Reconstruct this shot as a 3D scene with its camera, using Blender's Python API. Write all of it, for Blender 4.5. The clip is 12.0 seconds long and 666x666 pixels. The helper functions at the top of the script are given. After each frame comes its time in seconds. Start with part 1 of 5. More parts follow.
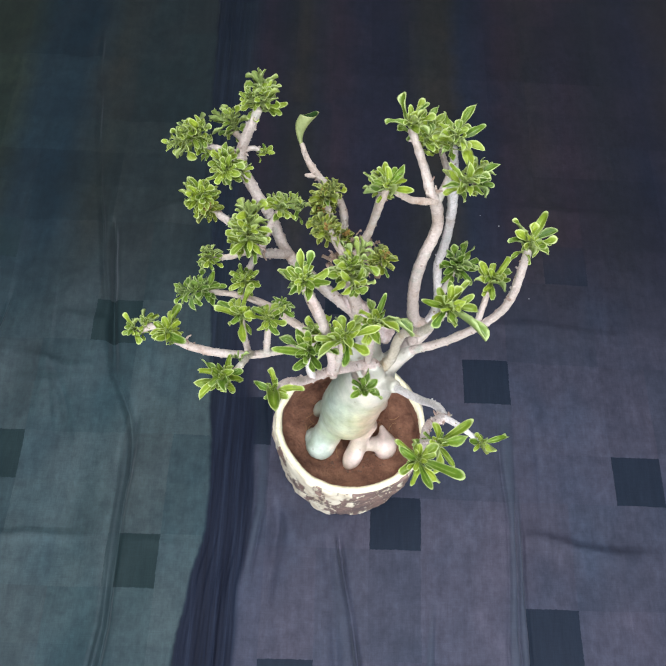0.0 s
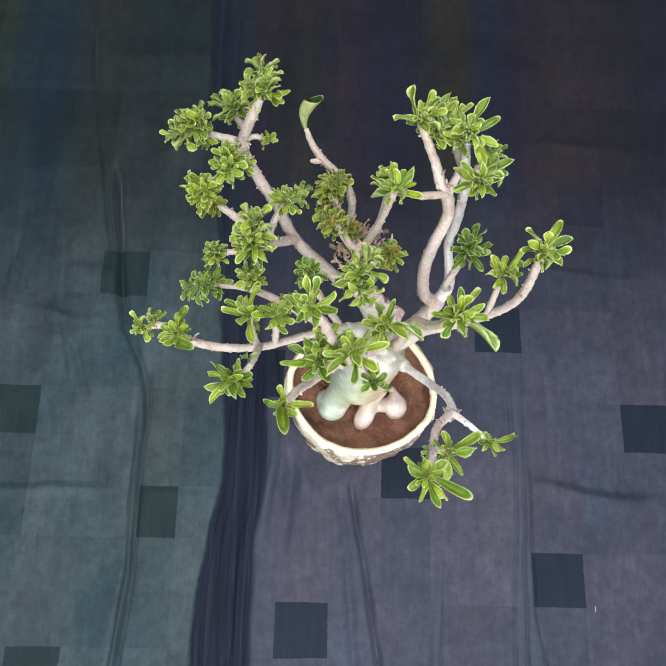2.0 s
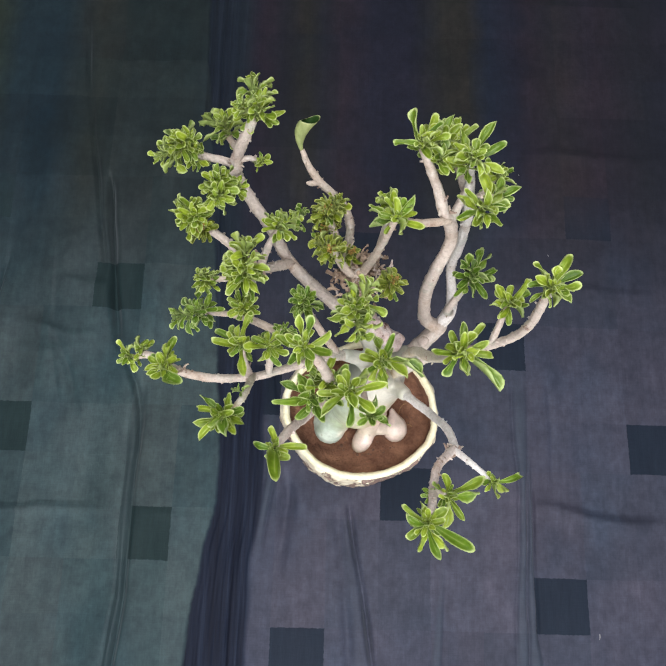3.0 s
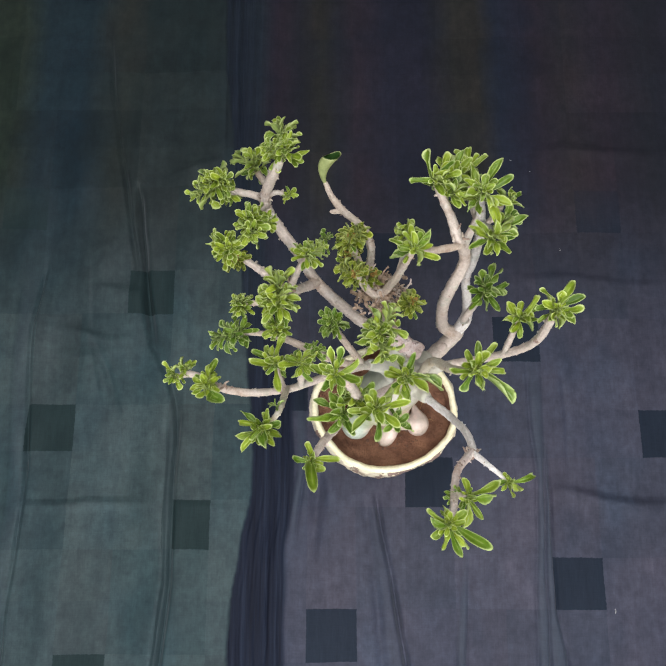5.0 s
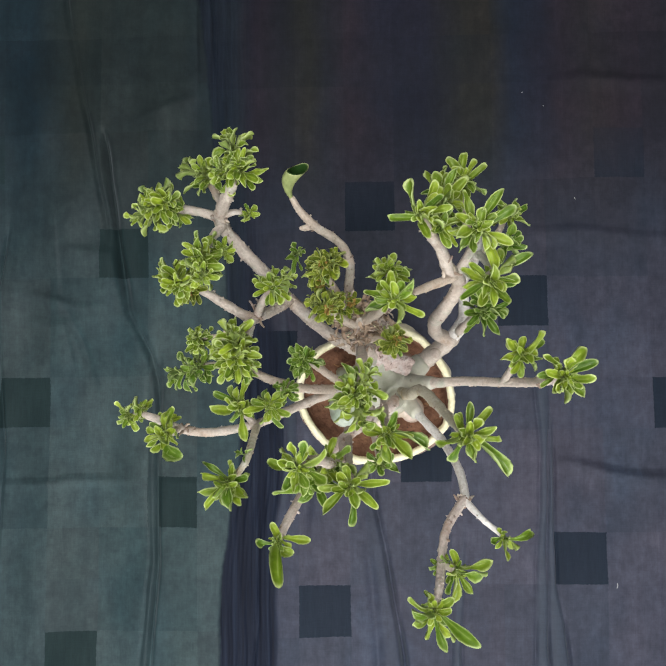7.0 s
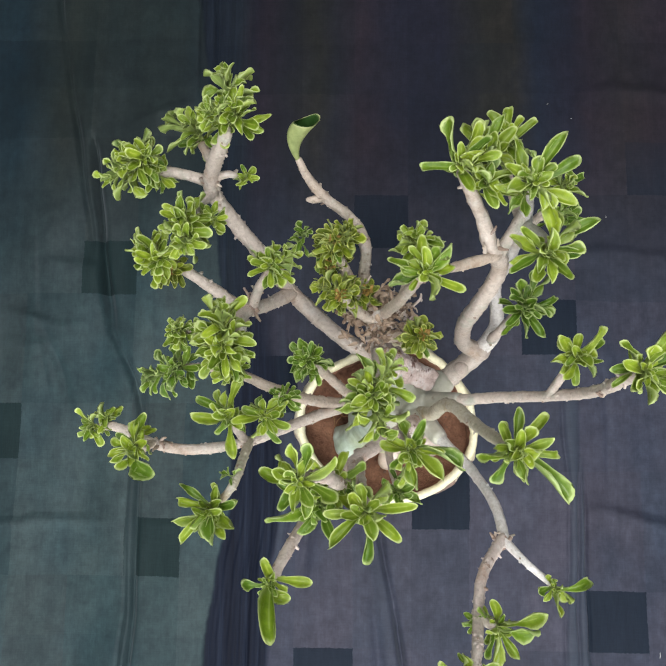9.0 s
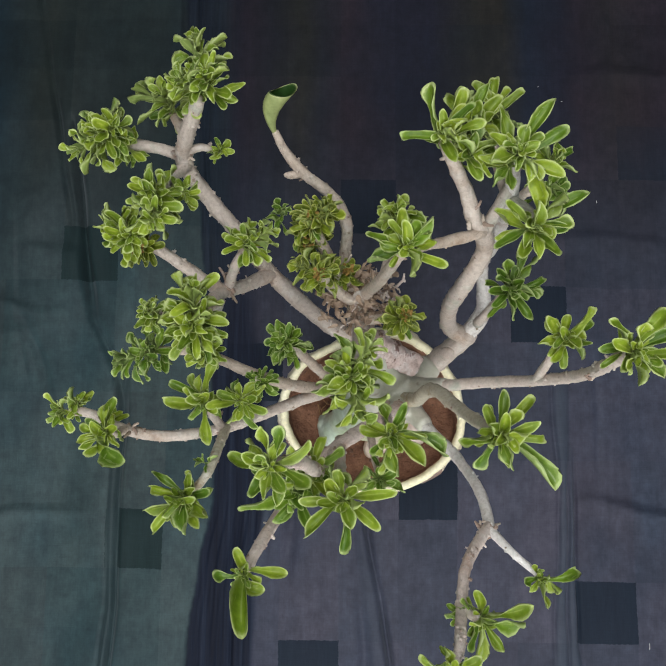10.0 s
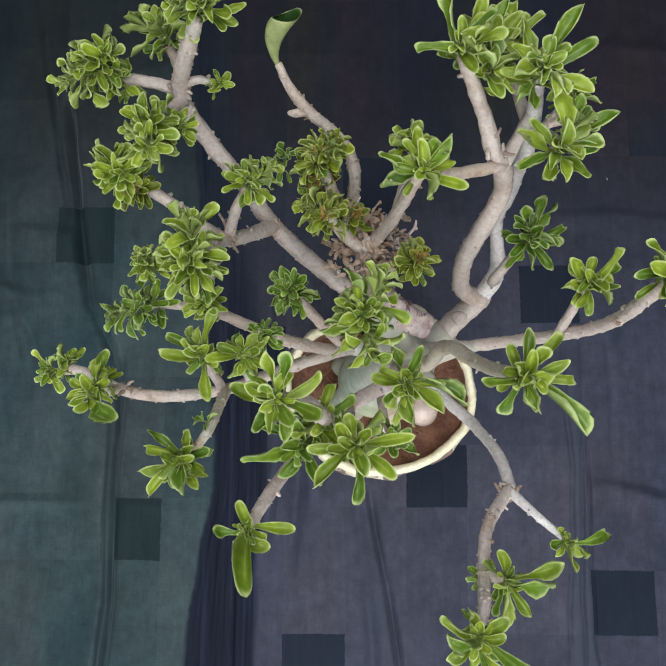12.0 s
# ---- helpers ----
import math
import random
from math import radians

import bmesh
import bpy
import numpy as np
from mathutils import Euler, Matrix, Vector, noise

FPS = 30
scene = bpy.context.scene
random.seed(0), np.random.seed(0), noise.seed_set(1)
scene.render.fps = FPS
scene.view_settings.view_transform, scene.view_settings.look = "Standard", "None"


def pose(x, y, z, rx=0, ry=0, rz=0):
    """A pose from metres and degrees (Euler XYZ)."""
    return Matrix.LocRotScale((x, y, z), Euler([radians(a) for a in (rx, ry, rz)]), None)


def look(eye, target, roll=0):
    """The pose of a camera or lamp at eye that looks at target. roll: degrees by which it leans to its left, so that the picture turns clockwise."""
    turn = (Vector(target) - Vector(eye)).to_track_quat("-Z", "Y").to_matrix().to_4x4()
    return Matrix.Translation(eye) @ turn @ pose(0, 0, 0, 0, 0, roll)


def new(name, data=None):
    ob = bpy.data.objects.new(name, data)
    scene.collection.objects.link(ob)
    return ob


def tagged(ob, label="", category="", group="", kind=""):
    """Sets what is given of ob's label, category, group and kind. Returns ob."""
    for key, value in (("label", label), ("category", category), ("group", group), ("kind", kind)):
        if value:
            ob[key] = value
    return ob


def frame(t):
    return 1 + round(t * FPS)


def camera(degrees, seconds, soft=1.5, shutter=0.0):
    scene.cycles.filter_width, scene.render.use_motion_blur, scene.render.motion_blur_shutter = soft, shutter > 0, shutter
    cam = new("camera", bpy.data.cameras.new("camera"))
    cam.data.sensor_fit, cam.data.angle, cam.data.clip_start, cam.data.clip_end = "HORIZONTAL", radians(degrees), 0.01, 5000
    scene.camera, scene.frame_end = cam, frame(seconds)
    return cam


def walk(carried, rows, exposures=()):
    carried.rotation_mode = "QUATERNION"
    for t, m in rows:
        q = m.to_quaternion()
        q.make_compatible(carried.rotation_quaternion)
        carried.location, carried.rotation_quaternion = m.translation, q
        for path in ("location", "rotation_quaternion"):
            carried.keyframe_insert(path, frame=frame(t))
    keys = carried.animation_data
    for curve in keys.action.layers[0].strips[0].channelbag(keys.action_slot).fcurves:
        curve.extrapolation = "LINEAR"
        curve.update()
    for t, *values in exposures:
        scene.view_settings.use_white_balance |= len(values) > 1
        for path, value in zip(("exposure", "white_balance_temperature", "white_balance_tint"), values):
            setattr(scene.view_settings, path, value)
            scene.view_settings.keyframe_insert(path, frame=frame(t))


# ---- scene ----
cam = camera(48.6, 12.0)
PATH = [
    (0, (-0.066, -0.193, 0.952), (-0.015, 0.64, -0.865), 5.6),
    (0.5, (-0.069, -0.175, 1.01), (-0.034, 0.548, -0.854), 4.7),
    (1, (-0.065, -0.15, 1.018), (-0.037, 0.486, -0.878), 4.0),
    (1.5, (-0.069, -0.132, 1.02), (-0.053, 0.461, -0.89), 3.5),
    (2, (-0.066, -0.111, 0.977), (-0.038, 0.439, -0.946), 4.2),
    (2.5, (-0.063, -0.092, 0.958), (-0.053, 0.447, -0.967), 2.8),
    (3, (-0.062, -0.077, 0.958), (-0.039, 0.461, -0.968), 4.1),
    (3.2, (-0.06, -0.074, 0.948), (-0.037, 0.455, -0.98), 4.1),
    (4.8, (-0.072, -0.074, 1.016), (-0.087, 0.424, -0.922), -2.6),
    (5, (-0.069, -0.056, 1.018), (-0.095, 0.41, -0.927), -3.2),
    (5.5, (-0.054, -0.008, 1.007), (-0.076, 0.374, -0.956), -3.1),
    (6, (-0.052, 0.026, 1.001), (-0.1, 0.271, -0.984), -11.3),
    (6.5, (-0.041, 0.058, 0.974), (-0.097, 0.211, -1.02), -21.0),
    (7, (-0.041, 0.08, 0.956), (-0.101, 0.205, -1.039), -26.4),
    (7.2, (-0.043, 0.079, 0.942), (-0.097, 0.218, -1.052), -21.9),
    (8.8, (-0.057, 0.05, 0.865), (-0.123, 0.328, -1.114), -13.2),
    (9, (-0.051, 0.049, 0.857), (-0.109, 0.33, -1.123), -11.3),
    (9.5, (-0.043, 0.046, 0.847), (-0.088, 0.319, -1.134), -8.6),
    (10, (-0.044, 0.045, 0.839), (-0.081, 0.307, -1.144), -7.7),
    (10.5, (-0.043, 0.049, 0.835), (-0.069, 0.305, -1.148), -6.0),
    (11, (-0.048, 0.049, 0.821), (-0.06, 0.289, -1.165), -2.8),
    (11.5, (-0.047, 0.038, 0.814), (-0.066, 0.287, -1.171), -5.0),
    (12, (-0.049, 0.015, 0.807), (-0.085, 0.311, -1.171), -7.0),
]
EXPOSURES = [(0.0, 0.3, 6120, 12.6), (1.0, 0.31, 6230, 12.6), (2.5, 0.31, 6490, 12.0), (3.0, 0.13, 6550, 12.0), (5.0, 0.02, 6610, 11.3), (5.5, 0.03, 6610, 10.8), (6.0, -0.03, 6610, 10.3), (6.5, -0.01, 6630, 9.1), (7.0, 0.0, 6650, 7.8), (9.0, 0.07, 6550, 8.3), (9.5, 0.02, 6530, 8.1), (10.0, -0.32, 6510, 7.8), (11.0, -0.34, 6390, 9.1), (11.5, -0.35, 6350, 9.7), (12.0, -0.25, 6310, 10.3)]
walk(cam, [(t, look(eye, target, roll)) for t, eye, target, roll in PATH], exposures=EXPOSURES)

# ---- world, light and exposure ----
world = bpy.data.worlds.new("room_air")
scene.world = world
world.use_nodes = True
wbg = world.node_tree.nodes["Background"]
sky = world.node_tree.nodes.new("ShaderNodeTexSky")
sky.sky_type, sky.sun_disc = "NISHITA", False
sky.sun_elevation, sky.sun_rotation = radians(50), radians(180)
world.node_tree.links.new(sky.outputs[0], wbg.inputs[0])
wbg.inputs[1].default_value = 0.08


def area_lamp(name, at, target, w, h, watts, colour):
    lamp = bpy.data.lights.new(name, "AREA")
    lamp.shape, lamp.size, lamp.size_y, lamp.energy, lamp.color = "RECTANGLE", w, h, watts, colour
    ob = new(name, lamp)
    ob.matrix_world = look(at, target)
    return ob


# added soft lamps above and in front; neither source is seen
area_lamp("overhead_fill", (-0.10, -0.12, 1.83), (-0.10, -0.119, 0.0), 1.3, 1.5, 30.5, (0.98, 0.99, 1.0))
area_lamp("front_fill", (0.10, -1.16, 0.86), (0.10, 0.0, 0.86), 1.5, 1.5, 26.0, (1.0, 0.99, 0.97))


# ---- materials ----
def material(name, rough=0.6):
    m = bpy.data.materials.new(name)
    m.use_nodes = True
    n = m.node_tree.nodes
    n["Principled BSDF"].inputs["Roughness"].default_value = rough
    return m, n, m.node_tree.links, n["Principled BSDF"]


def node(nodes, kind, **values):
    made = nodes.new(kind)
    for key, value in values.items():
        if key in made.inputs:
            made.inputs[key].default_value = value
    return made


def ramp(nodes, stops):
    made = nodes.new("ShaderNodeValToRGB")
    els = made.color_ramp.elements
    while len(els) < len(stops):
        els.new(0.5)
    for el, (at, colour) in zip(els, stops):
        el.position, el.color = at, (*colour, 1)
    return made


def math_node(nodes, links, op, a, b=None, c=None):
    made = nodes.new("ShaderNodeMath")
    made.operation = op
    for slot, value in zip(made.inputs, (a, b, c)):
        if value is None:
            continue
        if isinstance(value, (int, float)):
            slot.default_value = value
        else:
            links.new(value, slot)
    return made.outputs[0]


def mix_colour(nodes, links, fac, a, b, kind="MIX"):
    made = nodes.new("ShaderNodeMix")
    made.data_type, made.blend_type = "RGBA", kind
    for slot, value in ((made.inputs[0], fac), (made.inputs[6], a), (made.inputs[7], b)):
        if isinstance(value, (int, float)):
            slot.default_value = value
        elif isinstance(value, tuple):
            slot.default_value = (*value, 1)
        else:
            links.new(value, slot)
    return made.outputs[2]


def add_bump(nodes, links, bsdf, height, strength, distance=0.001):
    b = node(nodes, "ShaderNodeBump", Strength=strength, Distance=distance)
    links.new(height, b.inputs["Height"])
    links.new(b.outputs[0], bsdf.inputs["Normal"])


def noise_tex(nodes, links, coord, scale, detail=3.0, rough=0.5, stretch=(1, 1, 1)):
    mp = nodes.new("ShaderNodeMapping")
    mp.inputs["Scale"].default_value = stretch
    links.new(coord, mp.inputs[0])
    t = node(nodes, "ShaderNodeTexNoise", Scale=scale, Detail=detail, Roughness=rough)
    links.new(mp.outputs[0], t.inputs["Vector"])
    return t.outputs[0]


UNIT, ORIGIN_X, ORIGIN_Y = 0.065, 0.0845, 0.2145


def cloth_material():
    m, n, l, bsdf = material("woven_cloth", 0.6)
    geo = n.new("ShaderNodeNewGeometry")
    uv = n.new("ShaderNodeUVMap")
    sep = n.new("ShaderNodeSeparateXYZ")
    l.new(uv.outputs[0], sep.inputs[0])
    pos = geo.outputs["Position"]
    x, y = sep.outputs[0], sep.outputs[1]

    def span(value, lo, hi):
        r = n.new("ShaderNodeMapRange")
        r.interpolation_type = "SMOOTHSTEP"
        r.inputs[1].default_value, r.inputs[2].default_value = lo, hi
        l.new(value, r.inputs[0])
        return r.outputs[0]

    def tinted(base, fac, stops, texture):
        r = ramp(n, stops)
        l.new(texture, r.inputs[0])
        return mix_colour(n, l, fac, base, r.outputs[0], "MULTIPLY")

    def dice(value, salt):
        w = n.new("ShaderNodeTexWhiteNoise")
        w.noise_dimensions = "1D"
        l.new(math_node(n, l, "ADD", value, salt), w.inputs["W"])
        return w.outputs[0]

    # wavering of the woven lines
    wob = math_node(n, l, "MULTIPLY_ADD", math_node(n, l, "SUBTRACT", noise_tex(n, l, pos, 9, 2), 0.5), 0.08, math_node(n, l, "MULTIPLY", math_node(n, l, "SUBTRACT", noise_tex(n, l, pos, 300, 2), 0.5), 0.035))
    ux = math_node(n, l, "ADD", math_node(n, l, "DIVIDE", math_node(n, l, "ADD", x, ORIGIN_X + UNIT / 2), UNIT), wob)
    uy = math_node(n, l, "ADD", math_node(n, l, "DIVIDE", math_node(n, l, "ADD", y, ORIGIN_Y + UNIT / 2), UNIT), wob)
    i, j = math_node(n, l, "FLOOR", ux), math_node(n, l, "FLOOR", uy)
    key = math_node(n, l, "FLOORED_MODULO", math_node(n, l, "MULTIPLY_ADD", j, 8.0, i), 13.0)
    border = span(y, 0.27, 0.45)
    # deep: the light's falloff towards the far side, painted as a tint
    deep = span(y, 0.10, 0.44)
    dark = math_node(n, l, "MULTIPLY", math_node(n, l, "COMPARE", key, 0.0, 0.3), math_node(n, l, "MULTIPLY_ADD", border, -0.85, 1.0))
    # a doubled fold covers the squares and carries a darker teal tint
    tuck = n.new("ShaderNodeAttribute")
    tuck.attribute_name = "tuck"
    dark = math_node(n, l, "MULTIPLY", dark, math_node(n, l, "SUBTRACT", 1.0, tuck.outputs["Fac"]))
    left = span(math_node(n, l, "MULTIPLY", x, -1.0), 0.17, 0.20)
    base = mix_colour(n, l, left, CLOTH_RIGHT, CLOTH_LEFT)
    # plaid: each warp and each weft strip has its own tone
    warp, weft = dice(i, 3.3), dice(j, 8.7)
    plaid = math_node(n, l, "MULTIPLY_ADD", weft, 0.5, math_node(n, l, "MULTIPLY", warp, 0.5))
    base = tinted(base, 1.0, [(0.15, (0.84, 0.88, 0.92)), (0.5, (1.0, 1.0, 1.0)), (0.85, (1.16, 1.13, 1.10))], plaid)
    # paler and browner blocks that follow the dark squares in the weave
    pale, browned, plain = (1.26, 1.19, 1.17), (1.15, 1.03, 1.01), (0.88, 0.95, 0.97)
    blocks = ramp(n, [(0.0, pale), (2.5 / 13, browned), (3.5 / 13, plain), (5.5 / 13, pale), (7.5 / 13, browned), (8.5 / 13, plain), (10.5 / 13, pale)])
    blocks.color_ramp.interpolation = "CONSTANT"
    l.new(math_node(n, l, "DIVIDE", key, 13.0), blocks.inputs[0])
    base = mix_colour(n, l, math_node(n, l, "MULTIPLY_ADD", left, 0.4, 0.55), base, mix_colour(n, l, 1.0, base, blocks.outputs[0], "MULTIPLY"))
    # broad drifts between brown-violet and blue-green dye
    base = tinted(base, 0.8, [(0.32, (0.78, 0.98, 1.06)), (0.50, (1.0, 1.0, 1.0)), (0.68, (1.20, 1.09, 1.05))], noise_tex(n, l, pos, 8, 3, 0.6, (1.0, 0.6, 1.0)))
    # darken the far cloth in its colour, as the fading daylight would
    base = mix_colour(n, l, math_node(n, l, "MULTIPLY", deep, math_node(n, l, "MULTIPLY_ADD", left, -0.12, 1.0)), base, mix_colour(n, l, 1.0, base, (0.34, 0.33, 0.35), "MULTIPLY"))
    # the far border: dyed warp stripes of navy, plum, charcoal and olive
    navy_dye, blue_dye, plum, olive = (0.76, 0.80, 1.0), (0.58, 0.90, 1.12), (1.24, 0.88, 0.90), (1.14, 1.10, 0.64)
    brown, coal = (1.30, 1.02, 0.80), (0.84, 0.86, 0.82)
    dyes = ((-0.58, olive), (-0.53, blue_dye), (-0.47, blue_dye), (-0.41, brown), (-0.36, coal), (-0.27, coal), (-0.20, navy_dye), (-0.165, plum), (-0.135, coal), (-0.10, olive), (-0.075, coal), (-0.045, plum), (0.0, navy_dye), (0.055, navy_dye), (0.105, olive), (0.14, olive), (0.172, blue_dye), (0.21, navy_dye), (0.235, plum), (0.275, brown), (0.33, plum), (0.40, coal), (0.47, navy_dye), (0.53, brown))
    waver = math_node(n, l, "MULTIPLY_ADD", math_node(n, l, "SUBTRACT", noise_tex(n, l, pos, 14, 3, 0.6), 0.5), 0.035, x)
    base = tinted(base, border, [((dx + 0.6) / 1.2, dye) for dx, dye in dyes], math_node(n, l, "MULTIPLY_ADD", waver, 1 / 1.2, 0.5))
    # streaks down the warp and chalky wear
    base = tinted(base, 0.7, [(0.30, (0.82, 0.82, 0.84)), (0.70, (1.18, 1.17, 1.15))], noise_tex(n, l, pos, 1.0, 4, 0.65, (110, 9, 1)))
    base = tinted(base, 0.9, [(0.32, (0.74, 0.75, 0.78)), (0.68, (1.28, 1.27, 1.24))], noise_tex(n, l, pos, 75, 6, 0.72, (1.0, 0.8, 1.0)))
    base = tinted(base, 0.8, [(0.30, (0.74, 0.77, 0.80)), (0.70, (1.26, 1.23, 1.20))], noise_tex(n, l, pos, 22, 5, 0.7))
    # bluish sheen of the fold crests, painted into the colour
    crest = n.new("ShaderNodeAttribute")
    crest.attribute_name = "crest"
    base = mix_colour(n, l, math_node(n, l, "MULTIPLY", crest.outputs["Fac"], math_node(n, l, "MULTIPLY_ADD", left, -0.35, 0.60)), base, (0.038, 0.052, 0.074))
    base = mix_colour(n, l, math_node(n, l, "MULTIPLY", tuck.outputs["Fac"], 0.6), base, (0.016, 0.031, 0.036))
    square = mix_colour(n, l, left, CLOTH_DARK, CLOTH_DARK_LEFT)
    square = tinted(square, 0.8, [(0.3, (0.8, 0.8, 0.82)), (0.7, (1.2, 1.2, 1.18))], noise_tex(n, l, pos, 1.0, 4, 0.65, (150, 20, 1)))
    base = mix_colour(n, l, math_node(n, l, "MULTIPLY", dark, 0.92), base, square)
    # navy gathered stripe
    attr = n.new("ShaderNodeAttribute")
    attr.attribute_name = "stripe"
    navy = ramp(n, [(0.32, (0.006, 0.008, 0.016)), (0.5, CLOTH_NAVY), (0.72, (0.020, 0.028, 0.050))])
    l.new(noise_tex(n, l, pos, 1.0, 4, 0.7, (130, 3, 1)), navy.inputs[0])
    base = mix_colour(n, l, attr.outputs["Fac"], base, navy.outputs[0])
    # single threads
    thr = noise_tex(n, l, pos, 1.0, 2, 0.6, (850, 60, 1))
    thr2 = noise_tex(n, l, pos, 1.0, 2, 0.6, (60, 850, 1))
    both = math_node(n, l, "MULTIPLY", math_node(n, l, "ADD", thr, thr2), 0.5)
    base = tinted(base, 0.5, [(0.36, (0.80, 0.80, 0.82)), (0.64, (1.20, 1.20, 1.18))], both)
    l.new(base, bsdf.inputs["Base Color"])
    add_bump(n, l, bsdf, both, 0.3, 0.0005)
    bsdf.inputs["Sheen Roughness"].default_value = 0.5
    bsdf.inputs["Sheen Tint"].default_value = (0.80, 0.92, 1.0, 1)
    # the dark squares and the stripe are of duller thread
    dull = math_node(n, l, "MAXIMUM", dark, attr.outputs["Fac"])
    l.new(math_node(n, l, "MULTIPLY_ADD", dull, -0.12, 0.21), bsdf.inputs["Specular IOR Level"])
    l.new(math_node(n, l, "MULTIPLY_ADD", dull, -0.11, 0.13), bsdf.inputs["Sheen Weight"])
    return m


CLOTH_RIGHT, CLOTH_LEFT = (0.0345, 0.0385, 0.0605), (0.0265, 0.0470, 0.0525)
CLOTH_DARK, CLOTH_DARK_LEFT, CLOTH_NAVY = (0.0112, 0.0180, 0.0300), (0.014, 0.027, 0.029), (0.0095, 0.0135, 0.0265)
CLOTH = cloth_material()


def leaf_material(name, mid, deep, edge):
    m, n, l, bsdf = material(name, 0.42)
    uv = n.new("ShaderNodeUVMap")
    sep = n.new("ShaderNodeSeparateXYZ")
    l.new(uv.outputs[0], sep.inputs[0])
    u, v = sep.outputs[0], sep.outputs[1]
    obj, geo = n.new("ShaderNodeObjectInfo"), n.new("ShaderNodeNewGeometry")
    p = geo.outputs["Position"]
    rnd = math_node(n, l, "FRACT", math_node(n, l, "ADD", obj.outputs["Random"], geo.outputs["Random Per Island"]))
    blade = ramp(n, [(0.0, deep), (1.0, mid)])
    l.new(rnd, blade.inputs[0])
    mott = ramp(n, [(0.3, (0.70, 0.74, 0.66)), (0.7, (1.25, 1.22, 1.2))])
    l.new(noise_tex(n, l, p, 260, 4, 0.6), mott.inputs[0])
    c = mix_colour(n, l, 0.8, blade.outputs[0], mott.outputs[0], "MULTIPLY")
    # pale midrib, deeper green beside it, yellowish foot
    rib = ramp(n, [(0.0, (1, 1, 1)), (0.13, (0, 0, 0))])
    l.new(u, rib.inputs[0])
    c = mix_colour(n, l, math_node(n, l, "MULTIPLY", rib.outputs[0], 0.22), c, edge)
    flank = ramp(n, [(0.10, (1, 1, 1)), (0.30, (0.74, 0.82, 0.74)), (0.55, (0.80, 0.86, 0.80)), (0.75, (1.06, 1.06, 1.06))])
    l.new(u, flank.inputs[0])
    c = mix_colour(n, l, 0.6, c, flank.outputs[0], "MULTIPLY")
    base = ramp(n, [(0.05, (1, 1, 1)), (0.42, (0, 0, 0))])
    l.new(math_node(n, l, "FLOORED_MODULO", v, 2.0), base.inputs[0])
    c = mix_colour(n, l, math_node(n, l, "MULTIPLY", base.outputs[0], 0.35), c, edge)
    # variegated margin of uneven width
    waver = math_node(n, l, "MULTIPLY_ADD", math_node(n, l, "SUBTRACT", noise_tex(n, l, p, 420, 3, 0.6), 0.5), 0.24, u)
    rim = ramp(n, [(0.66, (0, 0, 0)), (0.79, (0.34, 0.34, 0.34)), (0.85, (1, 1, 1))])
    l.new(waver, rim.inputs[0])
    c = mix_colour(n, l, math_node(n, l, "MULTIPLY", rim.outputs[0], 0.74), c, edge)
    # the underside is paler and duller
    under = math_node(n, l, "GREATER_THAN", v, 1.5)
    c = mix_colour(n, l, math_node(n, l, "MULTIPLY", under, 0.42), c, (0.36, 0.44, 0.19))
    l.new(c, bsdf.inputs["Base Color"])
    bsdf.inputs["Specular IOR Level"].default_value = 0.35
    add_bump(n, l, bsdf, noise_tex(n, l, p, 700, 3, 0.6), 0.25, 0.0006)
    trans = n.new("ShaderNodeBsdfTranslucent")
    l.new(c, trans.inputs[0])
    mix = node(n, "ShaderNodeMixShader")
    mix.inputs[0].default_value = 0.20
    l.new(bsdf.outputs[0], mix.inputs[1])
    l.new(trans.outputs[0], mix.inputs[2])
    l.new(mix.outputs[0], n["Material Output"].inputs[0])
    return m


LEAF_FRESH = leaf_material("fresh_leaf", (0.335, 0.425, 0.034), (0.130, 0.212, 0.016), (0.58, 0.66, 0.28))
LEAF_DEEP = leaf_material("deep_green_leaf", (0.185, 0.295, 0.024), (0.086, 0.170, 0.013), (0.53, 0.63, 0.26))
LEAF_OLIVE = leaf_material("olive_leaf", (0.250, 0.310, 0.022), (0.120, 0.155, 0.014), (0.53, 0.56, 0.17))
LEAF_PALE = leaf_material("pale_leaf", (0.44, 0.47, 0.21), (0.40, 0.44, 0.19), (0.50, 0.53, 0.28))
LEAF_DARK = leaf_material("dark_leaf_face", (0.030, 0.075, 0.016), (0.025, 0.065, 0.014), (0.10, 0.16, 0.05))


